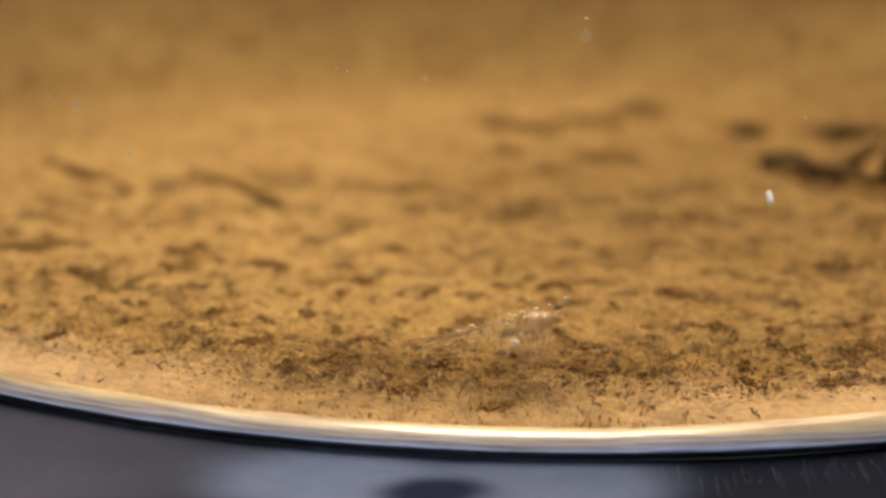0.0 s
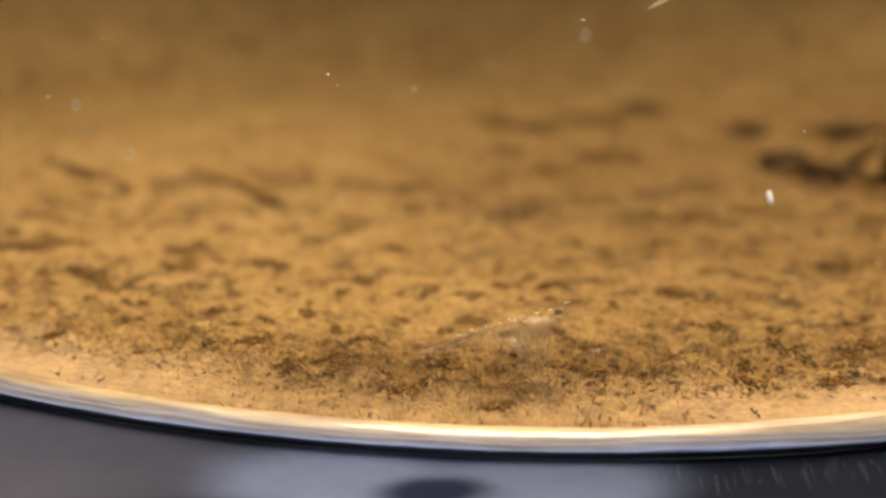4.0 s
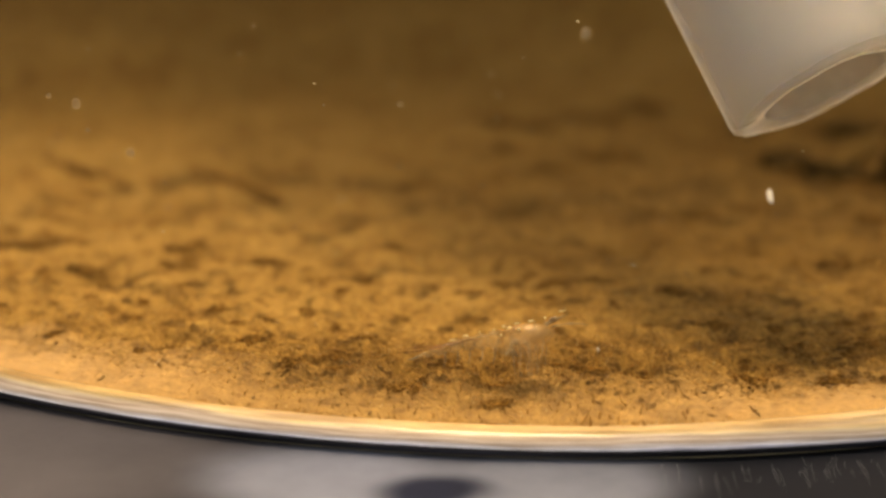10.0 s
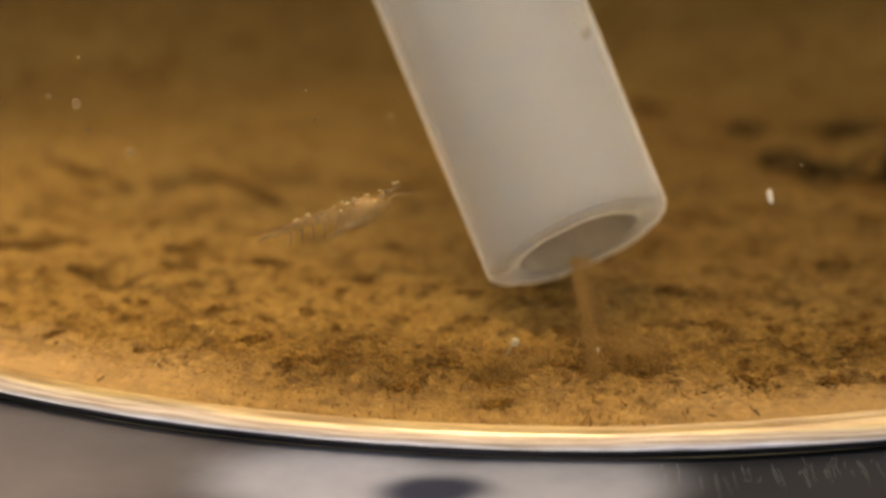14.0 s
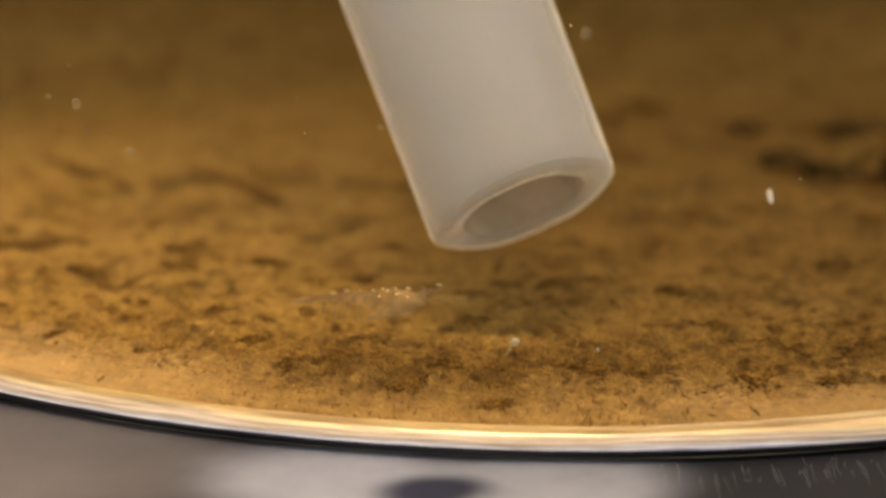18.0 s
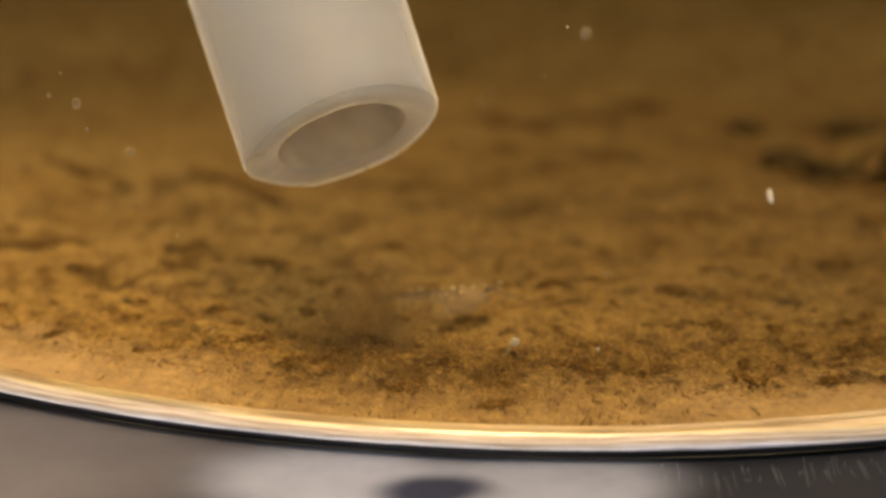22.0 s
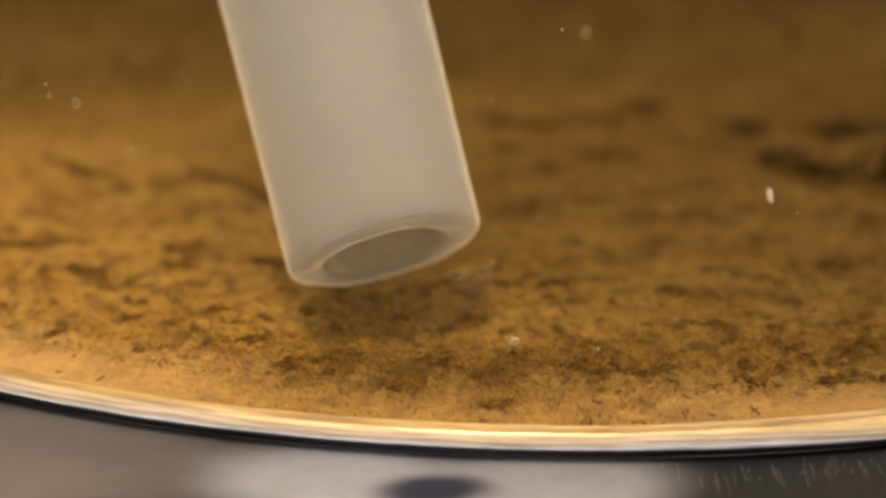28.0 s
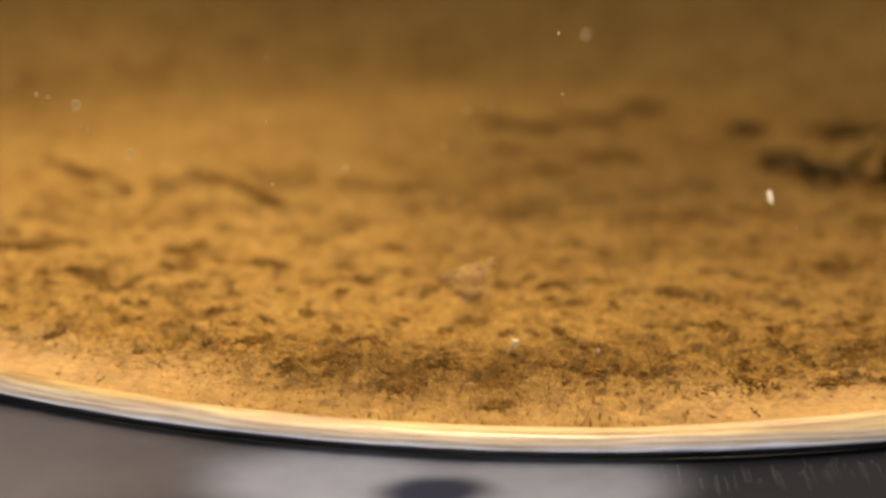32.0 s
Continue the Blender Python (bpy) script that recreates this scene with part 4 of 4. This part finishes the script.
# ---- things adrift ----
def build_drift():
    """Pale flakes hanging in the water. Returns each with its place, drift and turn."""
    rnd = random.Random(77)
    flakes = []
    for k in range(64):
        bm = bmesh.new()
        s = rnd.choice((0.03, 0.035, 0.045, 0.06))
        lump(bm, (0, 0, 0), (s * rnd.uniform(1, 2.4), s, s * 0.6), 0.5, rnd, 2)
        ob = link("drifting_flake", bm, DUST if k % 3 == 0 else FAINT)
        tagged(ob, "tiny pale flake drifting in the water", "flake", "drifting flakes")
        d = rnd.uniform(45.0, 62.0)
        u, v = rnd.uniform(-0.25, 0.25), rnd.uniform(-0.02, 0.14)
        p = EYE / MM + Vector((u * d, d * 0.966 + v * d * 0.26, -0.259 * d + v * d * 0.966))
        drift = Vector((rnd.uniform(-0.10, 0.06), rnd.uniform(-0.03, 0.03), rnd.uniform(-0.10, 0.02)))
        flakes.append((ob, p, drift, rnd.uniform(-40, 40)))
    return flakes


FLAKES = build_drift()
bm = bmesh.new()
lump(bm, (0, 0, 0), (0.36, 0.1, 0.06), 0.5, random.Random(12), 3)
BIG_FLAKE = tagged(link("drifting_flake", bm, DUST), "long pale flake sinking through the water", "flake", "drifting flakes")


def puff(width, height, n, seed, lean=(0, 0), neck=0.0):
    """A cloud of stirred grains in loose strands; its foot is at the origin, and it narrows upwards by neck."""
    rs = np.random.RandomState(seed)
    t = rs.rand(n) ** (1 + 0.8 * neck)
    strand = rs.randint(0, 14, n)
    away, turn = rs.rand(14)[strand] ** 0.5, rs.uniform(0, math.tau, 14)[strand]
    loose = np.where(rs.rand(n) < 0.55, 0.10, 0.42)
    wide = width * (1 - neck * t ** 0.6)
    x = wide * (0.55 * away * np.cos(turn) + rs.normal(0, 1, n) * loose) + (1 - neck) * 0.2 * width * np.sin(3 * t + seed) + lean[0] * t ** 1.3
    y = wide * (0.45 * away * np.sin(turn) + rs.normal(0, 1, n) * loose * 0.8) + lean[1] * t ** 1.3
    z = t * height
    s = 0.010 + 0.020 * rs.rand(n) ** 2
    base = np.array([(1, 0, 0), (-0.6, 0.8, 0), (-0.6, -0.8, 0), (0, 0, 0.9)], float)
    j = base[None] * (0.5 + rs.rand(n, 4, 1)) * s[:, None, None]
    verts = (np.stack([x, y, z], -1)[:, None, :] + j).reshape(-1, 3)
    f = np.array([(0, 1, 3), (1, 2, 3), (2, 0, 3), (1, 0, 2)])
    faces = (f[None] + 4 * np.arange(n)[:, None, None]).reshape(-1, 3)
    ob = raw("stirred_cloud", verts, faces, PUFF, False)
    return tagged(ob, "loose brown cloud of stirred-up mulm grains", "sediment cloud", "stirred clouds")


# each cloud: width, height, seed, then its way: seconds, x, y, z of its foot
CLOUDS = [
    (0.42, 2.5, 11, [(0, 1.2, -29.6, -3.4), (13.1, 1.2, -29.6, -3.4), (13.5, 1.2, -30.2, 0.3), (13.8, 1.05, -30.4, 0.5), (14.1, 0.85, -30.4, 0.6), (14.5, 0.9, -30.2, 0.5), (15.5, 1.0, -29.4, 0.0), (16.5, 1.2, -29.4, -1.2), (16.8, 0.9, -29.4, 0.2), (17.0, 0.9, -29.4, -0.4), (17.4, 0.8, -29.6, -1.2), (18.1, 0.6, -29.8, -3.4), (32, 0.6, -29.8, -3.4)], (-0.4, 4.0), 0.5),
    (1.4, 2.6, 12, [(0, 1.4, -29.6, -3.4), (12.6, 1.4, -29.6, -3.4), (12.9, 1.4, -29.6, -0.4), (13.4, 1.4, -29.6, 0.5), (13.7, 1.3, -29.6, 0.5), (14.1, 1.3, -29.6, -1.0), (15.0, 1.3, -29.6, -3.4), (32, 1.3, -29.6, -3.4)], (-0.7, 5.2), 0.9),
    (0.9, 2.2, 1, [(0, 1.2, -27.0, -2.6), (12.5, 1.2, -27.0, -2.6), (12.9, 1.1, -27.0, -0.2), (13.4, 1.0, -26.6, 0.7), (13.9, 0.9, -26.2, 0.9), (14.5, 1.1, -26.4, -0.3), (16.5, 1.2, -26.6, -1.6), (18, 1.2, -27.0, -2.6), (32, 1.2, -27.0, -2.6)]),
    (1.3, 1.4, 2, [(0, 2.0, -28.6, -1.8), (12.6, 2.0, -28.6, -1.8), (13.0, 2.0, -28.4, 0.3), (13.6, 2.2, -28.4, 0.2), (14.5, 2.4, -28.6, -0.6), (16, 2.4, -28.8, -1.8), (32, 2.4, -28.8, -1.8)]),
    (1.2, 1.2, 3, [(0, -0.6, -29.4, -1.6), (12.6, -0.6, -29.4, -1.6), (12.9, -0.6, -29.4, 0.2), (13.6, -0.8, -29.4, 0.1), (14.5, -1.2, -29.6, -0.5), (16, -1.2, -29.8, -1.6), (32, -1.2, -29.8, -1.6)]),
    (0.85, 2.4, 4, [(0, -5.4, -28.6, -2.0), (19.4, -5.4, -28.6, -2.0), (20.2, -5.3, -28.4, -0.5), (21.0, -5.2, -28.2, 0.0), (21.6, -5.1, -28.0, 0.6), (22.3, -4.9, -27.4, 1.0), (23.0, -4.8, -27.6, 0.0), (24.5, -4.8, -28.0, -2.0), (32, -4.8, -28.0, -2.0)]),
    (1.0, 2.2, 5, [(0, -6.0, -28.4, -1.6), (21.5, -6.0, -28.4, -1.6), (21.9, -6.0, -28.0, 0.4), (22.4, -6.4, -27.4, 1.0), (23.0, -6.6, -27.6, 0.0), (24.0, -6.8, -28.0, -1.5), (26.5, -7.0, -28.2, -1.8), (32, -7.0, -28.2, -1.6)]),
    (1.5, 2.8, 6, [(0, -6.2, -26.6, -3.0), (22.2, -6.2, -26.6, -3.0), (22.4, -6.2, -26.5, 0.2), (22.6, -6.2, -26.4, 0.5), (22.9, -6.2, -26.4, 0.0), (23.4, -6.3, -26.4, -1.4), (24.2, -6.3, -26.6, -3.0), (32, -6.3, -26.6, -3.0)]),
    (2.0, 0.8, 7, [(0, -3.6, -28.6, -1.2), (27.9, -3.6, -28.6, -1.2), (28.2, -3.5, -28.5, 0.3), (28.6, -3.0, -28.3, 0.6), (29.2, -2.6, -28.2, 0.1), (30.2, -2.4, -28.2, -1.2), (32, -2.4, -28.2, -1.2)]),
]
PUFFS = [(puff(w, h, 9000, seed, *shape), way) for w, h, seed, way, *shape in CLOUDS]

# dark wisps tossed further back by the jet
WISPS = [(2.0, 0.12, 21, [(0, -2.2, -29.3, -0.2), (12.7, -2.2, -29.3, -0.2), (13.8, -2.2, -29.3, 0.62), (32, -2.2, -29.3, 0.60)]),
         (1.5, 0.12, 22, [(0, -3.5, -28.9, -0.2), (13.2, -3.5, -28.9, -0.2), (14.4, -3.5, -28.9, 0.68), (32, -3.5, -28.9, 0.66)]),
         (1.4, 0.25, 23, [(0, -5.2, -28.9, -0.3), (18.2, -5.2, -28.9, -0.3), (19.6, -5.2, -28.9, 0.66), (27.8, -5.2, -28.9, 0.66), (28.4, -5.0, -28.9, 0.6), (32, -5.0, -28.9, 0.6)]),
         (0.45, 1.0, 24, [(0, -5.8, -29.2, -1.2), (19.2, -5.8, -29.2, -1.2), (20.0, -5.7, -29.2, 0.3), (21.2, -5.7, -29.2, 0.6), (21.8, -5.6, -28.8, 0.9), (22.3, -5.9, -28.0, 0.8), (22.8, -5.9, -27.6, -1.2), (32, -5.9, -27.6, -1.2)]),
         (0.42, 0.5, 3, [(0, -5.2, -28.0, -0.4), (22.0, -5.2, -28.0, -0.4), (22.3, -3.2, -25.6, 2.4), (22.6, -1.8, -22.4, 1.1), (25.5, -1.8, -22.4, 1.05), (27.8, -1.8, -22.4, 1.05), (28.2, -1.5, -22.8, 1.0), (32, -1.5, -22.8, 1.0)]),
         (0.30, 0.7, 5, [(0, -5.6, -27.6, -0.6), (22.0, -5.6, -27.6, -0.6), (22.3, -4.2, -24.6, 2.2), (22.7, -3.4, -21.2, 1.1), (27.8, -3.4, -21.4, 1.0), (28.3, -3.6, -20.6, 1.0), (32, -3.6, -20.6, 1.0)]),
         (0.40, 0.3, 8, [(0, -6.0, -27.0, -0.5), (22.0, -6.0, -27.0, -0.5), (22.3, -5.0, -22.6, 2.2), (22.7, -4.5, -20.8, 1.0), (32, -4.5, -20.8, 0.95)]),
         (0.42, 0.3, 9, [(0, -5.0, -27.4, -0.5), (22.0, -5.0, -27.4, -0.5), (22.3, -4.2, -21.0, 2.4), (22.7, -3.6, -16.6, 1.0), (32, -3.6, -16.6, 0.95)])]


def build_wisps():
    made = []
    for w, h, seed, way in WISPS:
        ob = puff(w * 1.6, h, 420 if w < 0.6 else 4200, seed)
        ob.data.materials[0] = FLOC
        ob.name = "mulm_wisp"
        tagged(ob, "dark loose wisp of mulm tossed by the jet", "debris", "tossed wisps")
        made.append((ob, way))
    return made


TOSSED = build_wisps()


# ---- scratches on the table beside the jar ----
def build_scratches():
    rnd = random.Random(15)
    for k in range(70):
        x = rnd.uniform(2.2, 11.5)
        y = -math.sqrt(R_OUT * R_OUT - x * x) - rnd.uniform(0.1, 1.4)
        ln = rnd.uniform(0.3, 1.3)
        bm = sweep(bmesh.new(), [(x, y, FOOT_Z + 0.004), (x - rnd.uniform(0.0, 0.12), y - ln, FOOT_Z + 0.004)], [0.009, 0.004], 4, 0.5)
        part("scratch", bm, SCRATCH, TABLE, "pale scratch")


build_scratches()


SHADE_SPOTS = [(7.15, Vector((-4, 8, 96))), (11.3, Vector((1, 19, 96))), (30.4, Vector((4.5, 10.5, 96))), (99, Vector((5, 25, 140)))]      # where the added bulb hangs to shade the jar, until when
TUBE_ROWS = [
    (0, 10.0, 90.0, 34.4, -90.0, 0.0, 0.0),
    (0.8, 10.0, 90.0, 34.4, -90.0, 0.0, 0.0),
    (2.0, 10.0, 60.0, 90.0, -62.0, -4.0, -3.0),
    (3.2, 7.0, 10.0, 85.0, -40.0, -9.0, -6.0),
    (4.4, 6.0, -10.0, 58.0, -25.0, -12.0, -8.0),
    (5.5, 5.3, -23.5, 26.0, -13.0, -13.6, -9.6),
    (6, 5.172, -24.827, 13.783, -14.2, -13.8, -9.4),
    (6.3, 5.354, -25.369, 11.759, -16.8, -14.3, -9.1),
    (6.4, 5.412, -25.611, 10.856, -17.9, -14.4, -9.0),
    (6.6, 5.677, -25.786, 10.205, -18.7, -14.6, -9.1),
    (6.8, 5.907, -25.396, 11.658, -17.0, -15.3, -9.7),
    (7, 6.058, -25.483, 11.334, -17.4, -16.4, -9.6),
    (7.1, 6.603, -25.786, 10.204, -18.9, -17.7, -9.8),
    (7.2, 8.809, -26.531, 7.421, -22.4, -18.7, -11.3),
    (7.3, 10.020, -27.001, 5.670, -24.5, -18.4, -12.1),
    (7.4, 10.029, -27.221, 4.846, -25.7, -19.6, -11.6),
    (7.6, 10.046, -27.233, 4.801, -25.9, -20.6, -11.3),
    (7.7, 9.897, -27.158, 5.082, -25.7, -22.4, -10.8),
    (7.8, 9.688, -27.004, 5.658, -25.3, -25.2, -10.1),
    (7.9, 9.108, -26.726, 6.696, -24.0, -25.8, -9.8),
    (8.1, 7.991, -26.370, 8.071, -22.5, -28.2, -8.7),
    (8.3, 7.856, -26.354, 8.230, -22.5, -28.2, -8.6),
    (8.5, 7.739, -26.379, 8.234, -22.7, -28.2, -8.5),
    (9, 7.671, -26.438, 8.260, -23.2, -28.5, -8.4),
    (9.5, 7.571, -26.492, 8.302, -23.5, -28.8, -8.2),
    (10, 7.488, -26.558, 8.297, -23.8, -29.1, -8.1),
    (10.5, 6.934, -26.666, 7.895, -24.7, -29.6, -7.1),
    (11, 6.332, -26.782, 7.462, -25.6, -30.0, -6.0),
    (11.3, 5.608, -26.423, 6.888, -26.8, -29.0, -4.9),
    (11.6, 4.835, -26.087, 6.192, -28.2, -28.0, -3.7),
    (12, 2.777, -25.719, 4.898, -30.4, -26.3, -0.9),
    (12.5, 1.866, -24.961, 4.012, -31.7, -24.8, 0.3),
    (13, 0.948, -24.712, 3.300, -32.8, -23.2, 1.2),
    (13.5, 0.774, -24.334, 3.045, -33.0, -23.1, 1.5),
    (14, 0.788, -23.918, 2.905, -33.0, -23.0, 1.6),
    (14.5, 0.773, -23.862, 2.886, -33.0, -23.0, 1.6),
    (16.5, 0.694, -23.609, 2.913, -33.7, -22.8, 1.6),
    (17, 0.430, -23.907, 3.229, -33.5, -22.4, 1.6),
    (17.5, 0.135, -24.198, 3.556, -34.2, -21.9, 1.7),
    (18, -0.947, -24.332, 4.166, -34.5, -21.3, 2.5),
    (18.5, -2.922, -24.698, 4.993, -34.9, -19.3, 4.0),
    (19, -3.689, -25.119, 5.562, -35.8, -18.9, 4.6),
    (19.5, -5.339, -25.584, 6.437, -36.3, -18.4, 6.1),
    (20, -5.799, -26.138, 6.906, -37.3, -18.0, 6.5),
    (20.5, -5.999, -26.215, 7.118, -37.1, -17.9, 6.6),
    (21, -6.000, -26.350, 7.112, -37.1, -17.9, 6.7),
    (21.5, -6.131, -26.111, 7.010, -37.2, -17.7, 6.8),
    (22, -6.324, -25.975, 6.509, -36.4, -17.5, 7.2),
    (22.5, -6.480, -25.772, 5.219, -36.6, -17.2, 7.7),
    (23, -6.451, -25.247, 5.083, -35.2, -17.2, 7.7),
    (23.5, -6.536, -25.148, 4.815, -35.3, -16.9, 7.8),
    (24, -6.589, -25.044, 4.562, -35.4, -16.7, 7.8),
    (24.5, -6.610, -24.904, 4.438, -35.3, -16.5, 7.8),
    (25, -6.614, -24.763, 4.314, -35.2, -16.3, 7.8),
    (25.5, -6.618, -24.595, 4.287, -34.9, -16.1, 7.8),
    (26.5, -6.715, -24.863, 4.377, -34.4, -16.5, 8.0),
    (27.5, -6.808, -25.012, 4.898, -33.4, -17.9, 8.3),
    (27.6, -6.801, -24.868, 5.005, -32.6, -16.6, 7.9),
    (27.7, -6.361, -24.905, 4.435, -32.6, -16.2, 7.5),
    (27.8, -6.152, -24.862, 4.164, -32.4, -16.2, 7.3),
    (27.9, -5.538, -24.951, 3.395, -32.6, -14.8, 6.5),
    (28, -5.114, -24.984, 2.835, -32.6, -13.4, 5.8),
    (28.2, -4.595, -25.226, 2.113, -32.6, -12.5, 5.1),
    (28.4, -4.523, -25.263, 2.161, -31.8, -12.5, 5.0),
    (28.6, -4.291, -25.125, 2.857, -32.0, -14.1, 5.0),
    (28.8, -3.115, -25.090, 5.141, -32.4, -17.1, 3.6),
    (29, -2.132, -25.202, 6.827, -33.3, -19.8, 2.4),
    (29.3, -1.405, -25.890, 8.332, -33.2, -20.5, 1.0),
    (29.6, -0.512, -25.620, 9.338, -33.3, -20.2, -0.6),
    (29.9, 0.157, -25.444, 9.996, -32.4, -19.8, -1.7),
    (30.2, 1.349, -25.113, 11.232, -30.8, -18.9, -3.7),
    (30.5, 2.628, -24.546, 13.349, -28.1, -18.8, -6.0),
    (31, 3.8, -20.0, 21.0, -26.0, -18.5, -7.5),
    (32, 6.0, -10.0, 36.0, -24.0, -18.3, -8.6),
]
SHRIMP_ROWS = [
    (0, -1.893, -30.567, 2.377, -15.8, -13.9, -8.3),
    (2, -1.893, -30.567, 2.377, -15.8, -13.9, -8.3),
    (3, -1.892, -30.594, 2.274, -15.9, -13.9, -8.2),
    (6, -1.860, -30.614, 2.201, -16.0, -13.9, -8.3),
    (7, -1.981, -30.642, 2.097, -16.3, -12.5, -8.5),
    (9, -2.042, -30.658, 2.037, -16.4, -12.5, -8.4),
    (11.5, -2.042, -30.646, 2.081, -16.5, -11.5, -8.7),
    (12, -1.891, -30.602, 2.245, -16.0, -13.4, -8.4),
    (12.6, -1.892, -30.594, 2.274, -15.9, -14.4, -8.1),
    (12.7, -4.738, -27.407, 4.898, -11.3, -15.8, -5.1),
    (12.8, -4.909, -27.086, 4.936, -10.9, -17.7, -4.5),
    (12.9, -5.571, -26.753, 5.018, -10.4, -20.4, -3.2),
    (13, -6.906, -26.278, 5.247, -9.7, -22.9, -1.3),
    (13.4, -6.989, -26.253, 5.341, -9.3, -24.9, -0.9),
    (13.6, -6.658, -26.332, 5.043, -9.9, -23.0, -1.5),
    (13.9, -6.734, -26.481, 4.488, -11.3, -17.2, -2.3),
    (14.2, -6.207, -26.531, 4.303, -12.2, -12.6, -3.9),
    (14.5, -6.153, -26.650, 3.859, -13.4, -7.8, -5.0),
    (15.5, -5.814, -26.937, 2.785, -15.9, -0.4, -7.2),
    (16.5, -5.551, -27.315, 2.148, -18.1, 5.9, -9.6),
    (17, -5.388, -27.315, 2.149, -17.5, 3.1, -8.9),
    (18, -5.470, -27.315, 2.148, -16.8, -0.7, -7.6),
    (19, -5.308, -27.264, 2.339, -15.5, -5.8, -11.5),
    (20, -5.552, -27.290, 2.242, -14.7, -8.0, -15.9),
    (21, -6.287, -27.300, 2.204, -11.5, -15.2, -18.5),
    (21.6, -6.004, -26.487, 2.535, -3.1, -24.1, -28.5),
    (21.9, -4.460, -25.097, 1.925, -11.3, -13.1, -26.5),
    (22.1, -2.821, -24.259, 1.191, -17.1, -3.8, -30.9),
    (22.6, -2.614, -22.764, 1.361, -7.2, -14.6, -54.6),
    (24, -2.615, -22.750, 1.413, -3.6, -16.3, -61.7),
    (25.5, -2.651, -22.750, 1.413, -3.6, -16.3, -61.7),
    (28, -2.758, -22.750, 1.412, -3.6, -16.2, -61.5),
    (32, -2.813, -22.723, 1.515, -1.8, -17.1, -61.4),
]
FLAKE_ROWS = [
    (0, 1.45, -25.30, 12.75, 0, -25, 0),
    (3, 2.26, -25.72, 11.20, 0, -25, 0),
    (5.5, 3.25, -26.18, 9.48, 0, -30, 0),
    (6, 3.57, -26.27, 9.12, 0, -30, 0),
    (6.5, 5.18, -26.37, 8.78, 0, -30, 0),
    (7, 6.80, -26.62, 7.83, 0, -20, 0),
    (7.5, 9.06, -26.95, 6.61, 0, -10, 0),
    (9, 11.33, -27.61, 4.15, 0, 0, 0),
    (32, 11.68, -28.35, 1.36, 0, 0, 0),
]


# ---- movement: seconds, millimetres and degrees ----
def motions():
    walk(TUBE, [(t, mm(*p)) for t, *p in TUBE_ROWS])
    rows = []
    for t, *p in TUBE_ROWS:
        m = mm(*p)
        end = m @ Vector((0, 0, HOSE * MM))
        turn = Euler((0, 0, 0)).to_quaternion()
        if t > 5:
            goal = next(place for until, place in SHADE_SPOTS if t < until)
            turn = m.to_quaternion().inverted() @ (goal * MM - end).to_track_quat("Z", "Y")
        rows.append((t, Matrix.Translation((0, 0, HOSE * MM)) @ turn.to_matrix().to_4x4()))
    walk(SHADE_BULB, rows)
    walk(SHRIMP, [(t, mm(*p)) for t, *p in SHRIMP_ROWS])
    for k, (leg, x, y, z) in enumerate(LEGS):
        lean = 14 - 5 * (k // 2)
        swing = [(0, 0), (6, 3), (9, -3), (12.6, 0), (13.0, 62), (13.6, 50), (14.2, 66), (14.5, 56), (16.5, 62), (18, 58), (19, 34), (20, 20), (21.6, 30), (22.1, 60), (22.7, 12), (32, 10)]
        walk(leg, [(t, mm(x, y, z, 0, lean + a + 4 * math.sin(k * 2.1 + t), 0)) for t, a in swing])
    for ob, p, drift, turn in FLAKES:
        walk(ob, [(t, mm(*(p + drift * (t - 12)), turn, 2.0 * t, turn + 3.0 * t)) for t in (0, 8, 16, 24, 32)])
    walk(BIG_FLAKE, [(t, mm(*p)) for t, *p in FLAKE_ROWS])
    for ob, way in PUFFS + TOSSED:
        walk(ob, [(t, mm(x, y, z)) for t, x, y, z in way])


motions()
